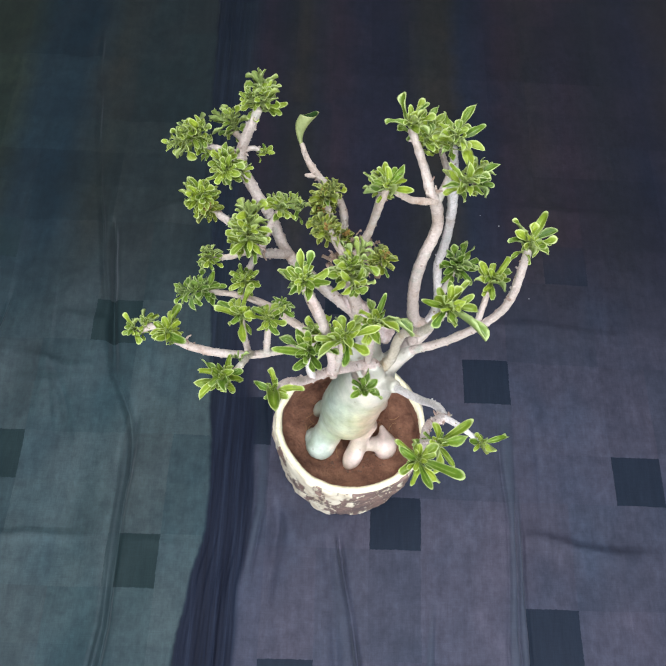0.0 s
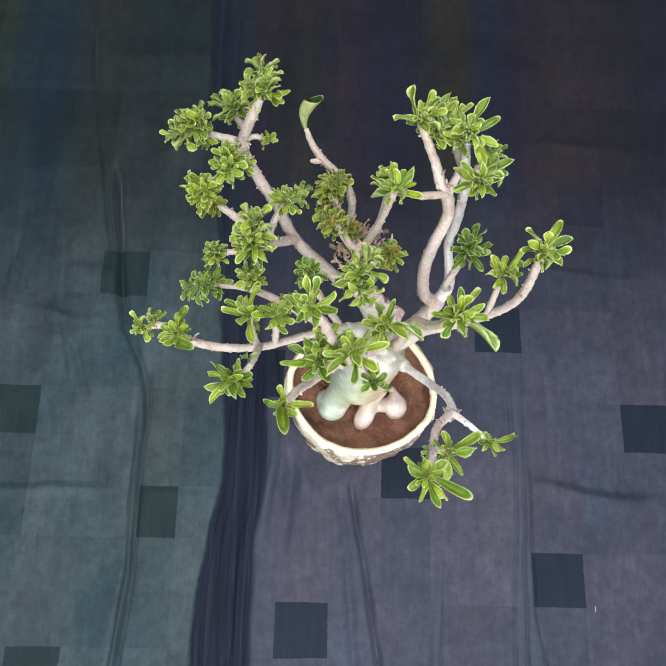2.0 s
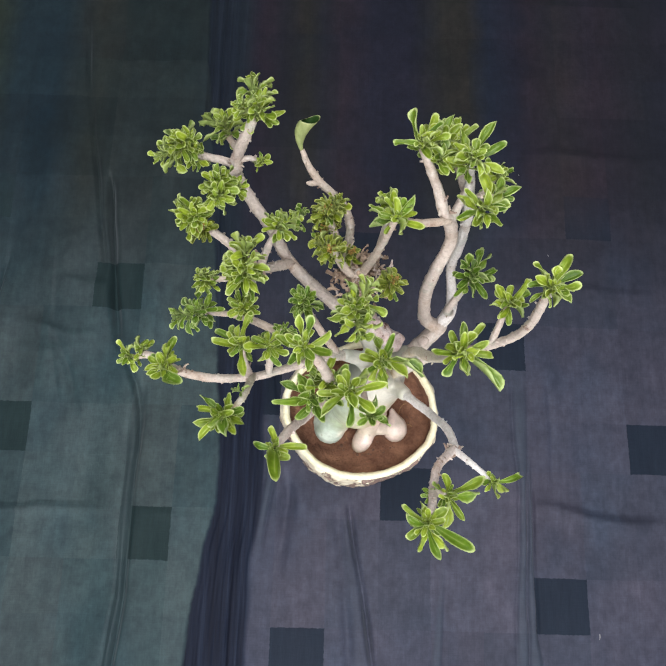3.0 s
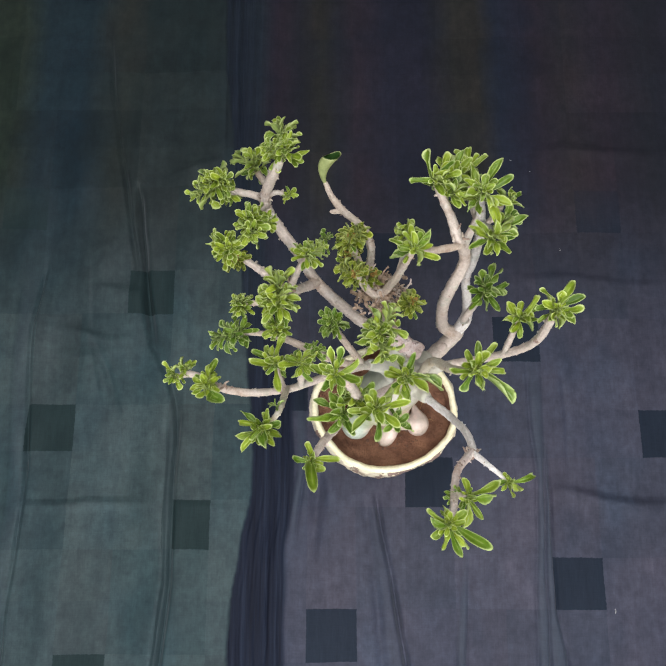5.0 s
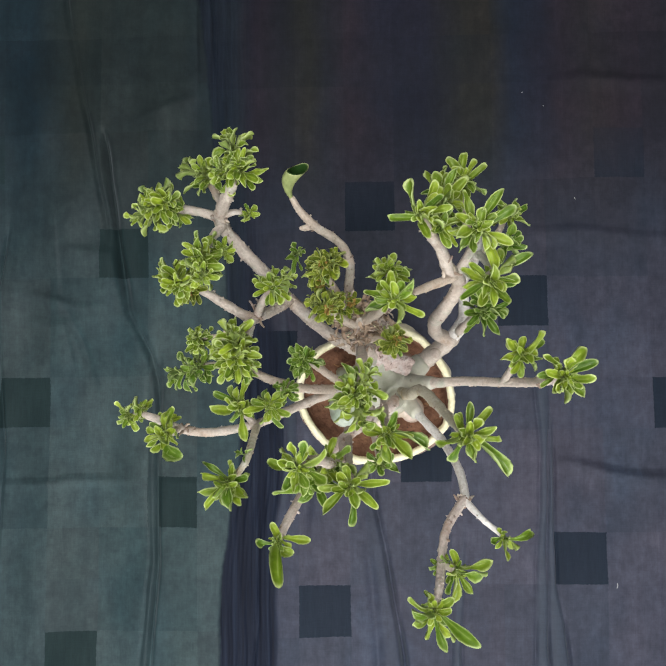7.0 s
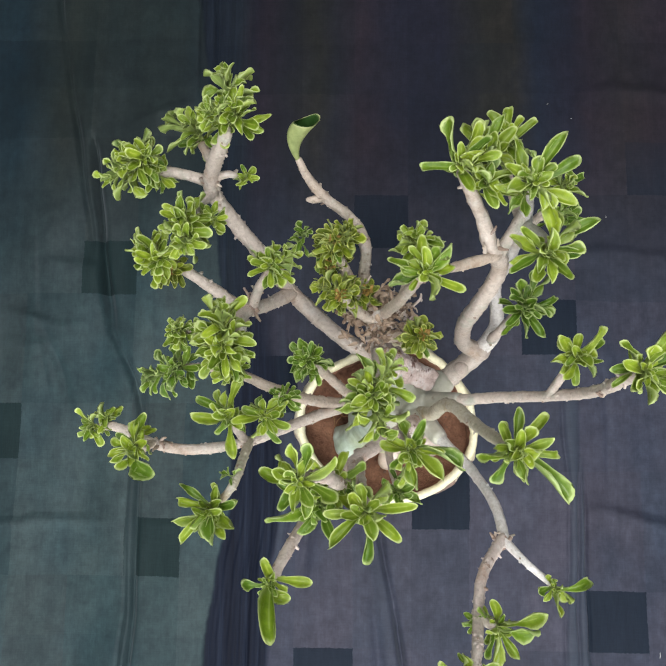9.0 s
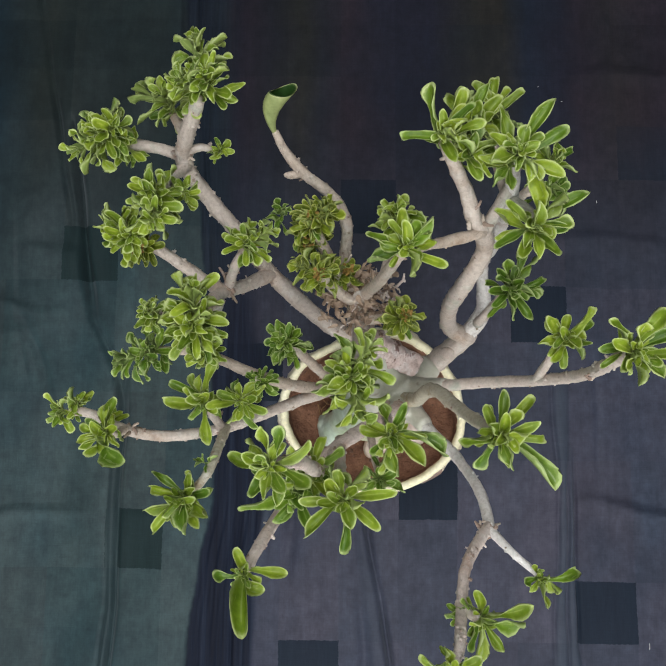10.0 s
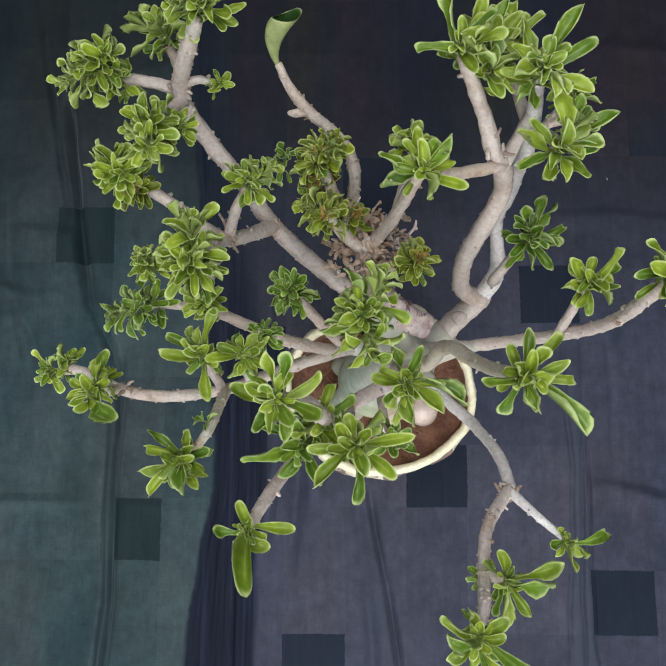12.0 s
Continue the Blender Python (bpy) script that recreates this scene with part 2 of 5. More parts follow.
def bark_material(name, pale, tan, green):
    m, n, l, bsdf = material(name, 0.62)
    geo = n.new("ShaderNodeNewGeometry")
    p = geo.outputs["Position"]
    big = ramp(n, [(0.34, green), (0.47, pale), (0.56, pale), (0.70, tan)])
    l.new(noise_tex(n, l, p, 38, 4, 0.6), big.inputs[0])
    fine = ramp(n, [(0.30, (0.66, 0.63, 0.60)), (0.58, (1.06, 1.06, 1.06))])
    l.new(noise_tex(n, l, p, 380, 6, 0.75), fine.inputs[0])
    c = mix_colour(n, l, 0.85, big.outputs[0], fine.outputs[0], "MULTIPLY")
    # whitish lichen bloom and small dark pores
    bloom = ramp(n, [(0.54, (0, 0, 0)), (0.68, (1, 1, 1))])
    l.new(noise_tex(n, l, p, 120, 4, 0.65), bloom.inputs[0])
    c = mix_colour(n, l, math_node(n, l, "MULTIPLY", bloom.outputs[0], 0.42), c, (0.70, 0.67, 0.63))
    spots = ramp(n, [(0.66, (0, 0, 0)), (0.71, (1, 1, 1))])
    l.new(noise_tex(n, l, p, 520, 2, 0.5), spots.inputs[0])
    c = mix_colour(n, l, math_node(n, l, "MULTIPLY", spots.outputs[0], 0.45), c, (0.24, 0.18, 0.13))
    l.new(c, bsdf.inputs["Base Color"])
    add_bump(n, l, bsdf, noise_tex(n, l, p, 300, 6, 0.75), 0.8, 0.0015)
    return m


BARK = bark_material("grey_bark", (0.57, 0.490, 0.430), (0.47, 0.36, 0.285), (0.44, 0.44, 0.37))
BARK_WHITE = bark_material("whitish_bark", (0.78, 0.745, 0.715), (0.61, 0.53, 0.475), (0.63, 0.64, 0.60))
BARK_TAN = bark_material("tan_bark", (0.57, 0.475, 0.395), (0.44, 0.32, 0.24), (0.47, 0.43, 0.35))
BARK_PINK = bark_material("pinkish_bark", (0.64, 0.54, 0.49), (0.48, 0.34, 0.27), (0.56, 0.49, 0.43))
BARK_OLIVE = bark_material("olive_grey_bark", (0.49, 0.45, 0.35), (0.39, 0.31, 0.19), (0.42, 0.43, 0.31))
BARK_DRY = bark_material("dry_stub_bark", (0.32, 0.23, 0.18), (0.20, 0.12, 0.08), (0.30, 0.25, 0.17))


def caudex_material():
    m, n, l, bsdf = material("caudex_skin", 0.36)
    geo = n.new("ShaderNodeNewGeometry")
    p = geo.outputs["Position"]
    sep = n.new("ShaderNodeSeparateXYZ")
    l.new(p, sep.inputs[0])
    # sage green flank that turns to cream and pink skin on the other flank
    side = math_node(n, l, "MULTIPLY_ADD", math_node(n, l, "SUBTRACT", noise_tex(n, l, p, 30, 3), 0.5), 0.05, sep.outputs[0])
    mp = n.new("ShaderNodeMapRange")
    mp.inputs[1].default_value, mp.inputs[2].default_value = -0.060, 0.006
    # the green reaches right round the neck
    neck = math_node(n, l, "MULTIPLY", math_node(n, l, "MAXIMUM", math_node(n, l, "SUBTRACT", sep.outputs[2], 0.215), 0.0), -0.18)
    l.new(math_node(n, l, "ADD", side, neck), mp.inputs[0])
    skin = ramp(n, [(0.0, (0.44, 0.53, 0.44)), (0.30, (0.48, 0.54, 0.39)), (0.55, (0.52, 0.53, 0.34)), (0.80, (0.53, 0.44, 0.29)), (1.0, (0.60, 0.47, 0.38))])
    l.new(mp.outputs[0], skin.inputs[0])
    # the young feet are paler than the body, creamy pink beside the bluish one
    feet = n.new("ShaderNodeMapRange")
    feet.interpolation_type = "SMOOTHSTEP"
    feet.inputs[1].default_value, feet.inputs[2].default_value = 0.168, 0.148
    l.new(math_node(n, l, "MULTIPLY_ADD", math_node(n, l, "SUBTRACT", noise_tex(n, l, p, 60, 3), 0.5), 0.02, sep.outputs[2]), feet.inputs[0])
    foot_skin = ramp(n, [(0.10, (0.48, 0.56, 0.48)), (0.45, (0.66, 0.58, 0.47)), (0.8, (0.70, 0.58, 0.51))])
    l.new(mp.outputs[0], foot_skin.inputs[0])
    fine = ramp(n, [(0.3, (0.72, 0.71, 0.70)), (0.65, (1.10, 1.10, 1.10))])
    l.new(noise_tex(n, l, p, 90, 5, 0.6), fine.inputs[0])
    c = mix_colour(n, l, feet.outputs[0], skin.outputs[0], foot_skin.outputs[0])
    c = mix_colour(n, l, 0.8, c, fine.outputs[0], "MULTIPLY")
    # grey bark closes over the skin where the branches leave
    high = n.new("ShaderNodeMapRange")
    high.interpolation_type = "SMOOTHSTEP"
    high.inputs[1].default_value, high.inputs[2].default_value = 0.235, 0.285
    l.new(math_node(n, l, "MULTIPLY_ADD", math_node(n, l, "SUBTRACT", noise_tex(n, l, p, 55, 4), 0.5), 0.06, sep.outputs[2]), high.inputs[0])
    c = mix_colour(n, l, math_node(n, l, "MULTIPLY", high.outputs[0], 0.85), c, (0.52, 0.52, 0.46))
    blotch = ramp(n, [(0.36, (0.80, 0.83, 0.74)), (0.5, (1.0, 1.0, 1.0)), (0.64, (1.22, 1.17, 1.18))])
    l.new(noise_tex(n, l, p, 42, 4, 0.6), blotch.inputs[0])
    c = mix_colour(n, l, 0.9, c, blotch.outputs[0], "MULTIPLY")
    marks = ramp(n, [(0.70, (0, 0, 0)), (0.76, (1, 1, 1))])
    l.new(noise_tex(n, l, p, 75, 2), marks.inputs[0])
    c = mix_colour(n, l, math_node(n, l, "MULTIPLY", marks.outputs[0], 0.6), c, (0.20, 0.16, 0.10))
    l.new(c, bsdf.inputs["Base Color"])
    grain = ramp(n, [(0.30, (0.86, 0.85, 0.83)), (0.60, (1.04, 1.04, 1.04))])
    l.new(noise_tex(n, l, p, 380, 6, 0.75), grain.inputs[0])
    l.new(mix_colour(n, l, 0.7, c, grain.outputs[0], "MULTIPLY"), bsdf.inputs["Base Color"])
    add_bump(n, l, bsdf, noise_tex(n, l, p, 70, 4, 0.6), 0.25, 0.002)
    return m


CAUDEX = caudex_material()


def simple_material(name, a, b, scale, rough, bump=0.3, dist=0.001, stretch=(1, 1, 1)):
    m, n, l, bsdf = material(name, rough)
    p = n.new("ShaderNodeNewGeometry").outputs["Position"]
    t = noise_tex(n, l, p, scale, 6, 0.65, stretch)
    r = ramp(n, [(0.3, a), (0.7, b)])
    l.new(t, r.inputs[0])
    fine = ramp(n, [(0.3, (0.8, 0.8, 0.8)), (0.7, (1.12, 1.12, 1.12))])
    l.new(noise_tex(n, l, p, scale * 9, 4, 0.6, stretch), fine.inputs[0])
    l.new(mix_colour(n, l, 0.8, r.outputs[0], fine.outputs[0], "MULTIPLY"), bsdf.inputs["Base Color"])
    add_bump(n, l, bsdf, noise_tex(n, l, p, scale * 4, 6, 0.7, stretch), bump, dist)
    return m


SOIL = simple_material("red_brown_soil", (0.115, 0.046, 0.026), (0.42, 0.210, 0.125), 60, 0.95, 1.0, 0.005)
PEBBLE = simple_material("soil_crumb", (0.12, 0.06, 0.04), (0.26, 0.15, 0.10), 90, 0.9)
RIM = simple_material("cream_rim_glaze", (0.88, 0.81, 0.52), (0.94, 0.89, 0.66), 34, 0.45, 0.3)
CONCRETE = simple_material("cement_floor", (0.24, 0.23, 0.22), (0.33, 0.32, 0.30), 5, 0.8)
PLASTER = simple_material("plain_wall_plaster", (0.27, 0.26, 0.25), (0.33, 0.32, 0.31), 4, 0.9)
CUT = simple_material("cut_wood", (0.40, 0.30, 0.25), (0.62, 0.54, 0.48), 260, 0.8)


def stump_material():
    m, n, l, bsdf = material("cracked_stump_bark", 0.7)
    p = n.new("ShaderNodeNewGeometry").outputs["Position"]
    big = ramp(n, [(0.36, (0.42, 0.31, 0.27)), (0.5, (0.62, 0.49, 0.45)), (0.62, (0.72, 0.64, 0.61))])
    l.new(noise_tex(n, l, p, 110, 5, 0.65), big.inputs[0])
    # torn brown and dark red cracks along the grain
    crack = ramp(n, [(0.60, (0, 0, 0)), (0.66, (1, 1, 1))])
    l.new(noise_tex(n, l, p, 150, 4, 0.6, (1.6, 1.0, 0.45)), crack.inputs[0])
    c = mix_colour(n, l, math_node(n, l, "MULTIPLY", crack.outputs[0], 0.85), big.outputs[0], (0.15, 0.055, 0.04))
    l.new(c, bsdf.inputs["Base Color"])
    add_bump(n, l, bsdf, noise_tex(n, l, p, 150, 5, 0.7), 1.0, 0.003)
    return m


STUMP = stump_material()
LITTER = simple_material("dry_root_fibre", (0.34, 0.17, 0.07), (0.50, 0.30, 0.14), 60, 0.8)


def pot_material():
    m, n, l, bsdf = material("log_look_glaze", 0.55)
    p = n.new("ShaderNodeNewGeometry").outputs["Position"]
    patch = ramp(n, [(0.485, (0, 0, 0)), (0.515, (1, 1, 1))])
    t = noise_tex(n, l, p, 50, 7, 0.62, (1, 1, 0.45))
    sep = n.new("ShaderNodeSeparateXYZ")
    l.new(p, sep.inputs[0])
    # mostly cream on one flank, mostly brown plates on the other
    l.new(math_node(n, l, "MULTIPLY_ADD", math_node(n, l, "ADD", sep.outputs[0], 0.052), -1.1, t), patch.inputs[0])
    brown = ramp(n, [(0.35, (0.115, 0.085, 0.078)), (0.55, (0.21, 0.14, 0.115)), (0.72, (0.40, 0.27, 0.20))])
    l.new(noise_tex(n, l, p, 30, 5, 0.65), brown.inputs[0])
    cream = ramp(n, [(0.3, (0.52, 0.43, 0.30)), (0.6, (0.74, 0.69, 0.54))])
    l.new(noise_tex(n, l, p, 60, 4), cream.inputs[0])
    fleck = ramp(n, [(0.625, (0, 0, 0)), (0.645, (1, 1, 1))])
    l.new(noise_tex(n, l, p, 150, 3, 0.5, (1, 1, 0.8)), fleck.inputs[0])
    ragged = math_node(n, l, "MULTIPLY_ADD", math_node(n, l, "SUBTRACT", noise_tex(n, l, p, 90, 3), 0.5), 0.030, sep.outputs[2])
    glaze = math_node(n, l, "MAXIMUM", math_node(n, l, "MAXIMUM", patch.outputs[0], fleck.outputs[0]), math_node(n, l, "GREATER_THAN", ragged, 0.1385))
    l.new(mix_colour(n, l, glaze, brown.outputs[0], cream.outputs[0]), bsdf.inputs["Base Color"])
    add_bump(n, l, bsdf, math_node(n, l, "MULTIPLY_ADD", glaze, 0.4, t), 1.0, 0.004)
    return m


POT = pot_material()


DEAD_LEAF = simple_material("yellowed_leaf", (0.22, 0.12, 0.035), (0.42, 0.28, 0.06), 200, 0.8)


# ---- building helpers ----
def finish(bm, name, mat, smooth=True):
    me = bpy.data.meshes.new(name)
    bm.to_mesh(me)
    bm.free()
    for mm in mat if isinstance(mat, (list, tuple)) else [mat]:
        me.materials.append(mm)
    if smooth:
        me.polygons.foreach_set("use_smooth", [True] * len(me.polygons))
    return me


def part(name, bm, mat, parent, label="", smooth=True):
    """One mesh, in world coordinates, under its thing or part."""
    ob = new(name, finish(bm, name, mat, smooth))
    ob.parent = parent
    if parent is not None:
        ob.matrix_parent_inverse = parent_world(parent).inverted()
    return tagged(ob, label)


def parent_world(ob):
    """The world matrix of a thing or part before the scene is evaluated."""
    m = ob.matrix_parent_inverse @ ob.matrix_basis
    return parent_world(ob.parent) @ m if ob.parent else ob.matrix_basis


def thing(name, at, label, category, group=""):
    ob = new(name)
    ob.location, ob.empty_display_size = at, 0.02
    return tagged(ob, label, category, group)


def box(bm, lo, hi):
    vs = [bm.verts.new((x, y, z)) for x in (lo[0], hi[0]) for y in (lo[1], hi[1]) for z in (lo[2], hi[2])]
    for f in ((0, 1, 3, 2), (4, 6, 7, 5), (0, 4, 5, 1), (2, 3, 7, 6), (0, 2, 6, 4), (1, 5, 7, 3)):
        bm.faces.new([vs[i] for i in f])


def spline(points, step):
    """Catmull-Rom through points (x, y, z, radius)."""
    pts = [np.array(p, float) for p in points]
    pts = [2 * pts[0] - pts[1], *pts, 2 * pts[-1] - pts[-2]]
    out = []
    for a, b, c, d in zip(pts, pts[1:], pts[2:], pts[3:]):
        count = max(2, int(np.linalg.norm(c[:3] - b[:3]) / step))
        for k in range(count):
            t = k / count
            out.append(0.5 * (2 * b + (c - a) * t + (2 * a - 5 * b + 4 * c - d) * t * t + (3 * b - a - 3 * c + d) * t**3))
    out.append(pts[-2])
    return out


def tube(bm, points, sides=10, step=0.003, rough=0.07, nubs=0.0, cut=False, seed=0):
    """A limb along points (x, y, z, radius) with uneven girth and small leaf scars."""
    rng = random.Random(seed)
    line = spline(points, step)
    way = Vector(line[1][:3] - line[0][:3]).normalized()
    side = way.orthogonal().normalized()
    rings = []
    for k, p in enumerate(line):
        ahead = Vector(line[min(k + 1, len(line) - 1)][:3] - line[max(k - 1, 0)][:3]).normalized()
        side = (side - side.dot(ahead) * ahead).normalized()
        across = ahead.cross(side)
        ring = []
        for s in range(sides):
            ang = 2 * math.pi * s / sides
            out = side * math.cos(ang) + across * math.sin(ang)
            spot = Vector(p[:3])
            r = p[3] * (1 + rough * 2 * noise.noise(spot * 160 + out * 1.3) + 0.5 * rough * noise.noise(spot * 700))
            ring.append(bm.verts.new(spot + out * r))
            if nubs and rng.random() < 0.95 * nubs / sides and 1 < k < len(line) - 2:
                scar(bm, spot + out * r * 0.95, (out + ahead * rng.uniform(-0.4, 0.7)).normalized(), rng.uniform(0.0006, 0.0015), rng.uniform(0.0003, 0.0009) if rng.random() < 0.88 else rng.uniform(0.0012, 0.0022), 2 if rng.random() < 0.14 else 0)
        rings.append(ring)
    for a, b in zip(rings, rings[1:]):
        for s in range(sides):
            bm.faces.new((a[s], a[(s + 1) % sides], b[(s + 1) % sides], b[s]))
    first = Vector(line[1][:3] - line[0][:3]).normalized()
    foot = bm.verts.new(Vector(line[0][:3]) - first * line[0][3] * 0.6)
    for s in range(sides):
        bm.faces.new((rings[0][(s + 1) % sides], rings[0][s], foot))
    end = rings[-1]
    if cut:
        f = bm.faces.new(end)
        f.material_index = 1
    else:
        tip = bm.verts.new(Vector(line[-1][:3]) + ahead * line[-1][3] * 0.7)
        for s in range(sides):
            bm.faces.new((end[s], end[(s + 1) % sides], tip))


def scar(bm, at, out, wide, high, skin=0):
    side = out.orthogonal().normalized()
    across = out.cross(side)
    low = [bm.verts.new(at + (side * math.cos(a) + across * math.sin(a)) * wide) for a in (0, 1.57, 3.14, 4.71)]
    top = [bm.verts.new(at + out * high + (side * math.cos(a) + across * math.sin(a)) * wide * 0.55) for a in (0, 1.57, 3.14, 4.71)]
    for s in range(4):
        bm.faces.new((low[s], low[(s + 1) % 4], top[(s + 1) % 4], top[s])).material_index = skin
    bm.faces.new(top).material_index = skin


# ---- leaves ----
ALONG = (0.0, 0.12, 0.27, 0.42, 0.56, 0.69, 0.80, 0.88, 0.94, 0.98, 1.0)
GIRTH = (0.32, 0.31, 0.44, 0.65, 0.84, 0.96, 1.0, 0.95, 0.80, 0.53, 0.14)
ACROSS = (-1.0, -0.87, -0.52, 0.0, 0.52, 0.87, 1.0)
UNDER = (0.68, 0.0, -0.68)


def leaf_grid(rng, width):
    """A fleshy spoon-shaped blade of length 1 along x: narrow foot, round end, channelled, with a raised and
    rolled margin. Gives the rows of its upper face and of its underside."""
    bend, twist, fold, skew = rng.uniform(-0.1, 1.6), rng.uniform(-0.9, 0.9), rng.uniform(0.5, 1.45), rng.uniform(-0.16, 0.16)
    wave, phase, thick, point = rng.uniform(0.05, 0.16), rng.uniform(0, 6.28), rng.uniform(0.026, 0.040), rng.uniform(0.05, 0.42)
    top, low = [], []
    x = z = last = 0.0
    for v, girth in zip(ALONG, GIRTH):
        pitch = bend * (0.42 - 1.15 * v**1.7)
        x, z, last = x + (v - last) * math.cos(pitch), z + (v - last) * math.sin(pitch), v
        half, ang = width * girth * (1 - point * max(0.0, v - 0.62) / 0.38), twist * v
        up_x, up_z = -math.sin(pitch), math.cos(pitch)

        def spot(u, drop=0.0):
            rise = fold * half * abs(u) ** 1.6 * (1.15 - 0.65 * v) + wave * math.sin(v * 9 + phase + 1.7 * u) * u * u * min(1.0, girth)
            rise += half * (0.07 if 0.8 < abs(u) < 0.9 else -0.06 if abs(u) == 1.0 else 0.0) - drop
            side = u * half * (1 - 0.22 * fold * u * u)
            across, lift = side * math.cos(ang) - rise * math.sin(ang), side * math.sin(ang) + rise * math.cos(ang)
            return (x + lift * up_x, across + skew * v * v, z + lift * up_z)

        top.append([spot(u) for u in ACROSS])
        low.append([spot(u, thick * (1.3 - 0.7 * v) * (1.0 if u == 0 else 0.8) * min(1.0, girth * 1.4)) for u in UNDER])
    return top, low


LEAF_SHAPES = [leaf_grid(random.Random(40 + k), 0.156 + 0.016 * (k % 5)) for k in range(30)]


def leaf_edge(u, v):
    """0 on the midrib, 1 on the margin."""
    return min(1.0, math.hypot(u * GIRTH[ALONG.index(v)], (v - 0.80) / 0.20)) if v > 0.80 else abs(u)


def leaf_into(bm, uv, shape, m):
    """The map's x runs from midrib to margin, its y from foot to end; the underside lies at y + 2."""
    top = [[(bm.verts.new(m @ Vector(p)), leaf_edge(u, v), v) for p, u in zip(row, ACROSS)] for row, v in zip(shape[0], ALONG)]
    low = [[(bm.verts.new(m @ Vector(p)), abs(u), v + 2) for p, u in zip(row, UNDER)] for row, v in zip(shape[1], ALONG)]
    under = [[(t[-1][0], 1.0, t[-1][2] + 2), *b, (t[0][0], 1.0, t[0][2] + 2)] for t, b in zip(top, low)]
    for grid in (top, under):
        for near, far in zip(grid, grid[1:]):
            for k in range(len(near) - 1):
                quad = (near[k], far[k], far[k + 1], near[k + 1])
                f = bm.faces.new([q[0] for q in quad])
                for loop, q in zip(f.loops, quad):
                    loop[uv].uv = q[1:]


def leaf_meshes(mat, tag):
    out = []
    for shape in LEAF_SHAPES:
        bm = bmesh.new()
        leaf_into(bm, bm.loops.layers.uv.new("UVMap"), shape, Matrix())
        out.append(finish(bm, tag, mat))
    return out


LEAF_SETS = {mat.name: leaf_meshes(mat, "leaf") for mat in (LEAF_FRESH, LEAF_DEEP, LEAF_OLIVE)}


def leaf_pose(foot, way, up, length, roll=0.0, slim=1.0):
    """Pose of a blade; the long ones are slimmer for their length."""
    wide = slim * length * max(0.72, min(1.20, 0.0190 / length))
    way = way.normalized()
    up = Matrix.Rotation(roll, 3, way) @ up
    across = up.cross(way)
    across = across.normalized() if across.length > 1e-4 else way.orthogonal().normalized()
    return Matrix.Translation(foot) @ Matrix((way, across, way.cross(across))).transposed().to_4x4() @ Matrix.Diagonal((length, wide, 0.5 * (length + wide), 1))


def shoot(rng, foot, head, count, mm, reach):
    """Leaves in a spiral up the last stretch of a shoot: spread ones below, upright ones in the heart."""
    side = head.orthogonal().normalized()
    across = head.cross(side)
    start = rng.uniform(0, 6.28)
    out = []
    for k in range(count):
        f = (k + 0.5) / count
        ang = start + k * 2.39996 + rng.uniform(-0.25, 0.25)
        flat = side * math.cos(ang) + across * math.sin(ang)
        lean = radians(88 - 66 * f**1.2 + rng.uniform(-13, 13))
        way = head * math.cos(lean) + flat * math.sin(lean) + Vector((0, 0, 0.16))
        size = mm * (0.70 + 0.42 * math.sin(math.pi * min(1.0, 0.15 + 0.75 * f))) * (1.0 - 0.42 * f**3) * rng.uniform(0.78, 1.22)
        out.append((foot + head * reach * (f - 0.55), way, head - flat * 0.3, size))
    return out


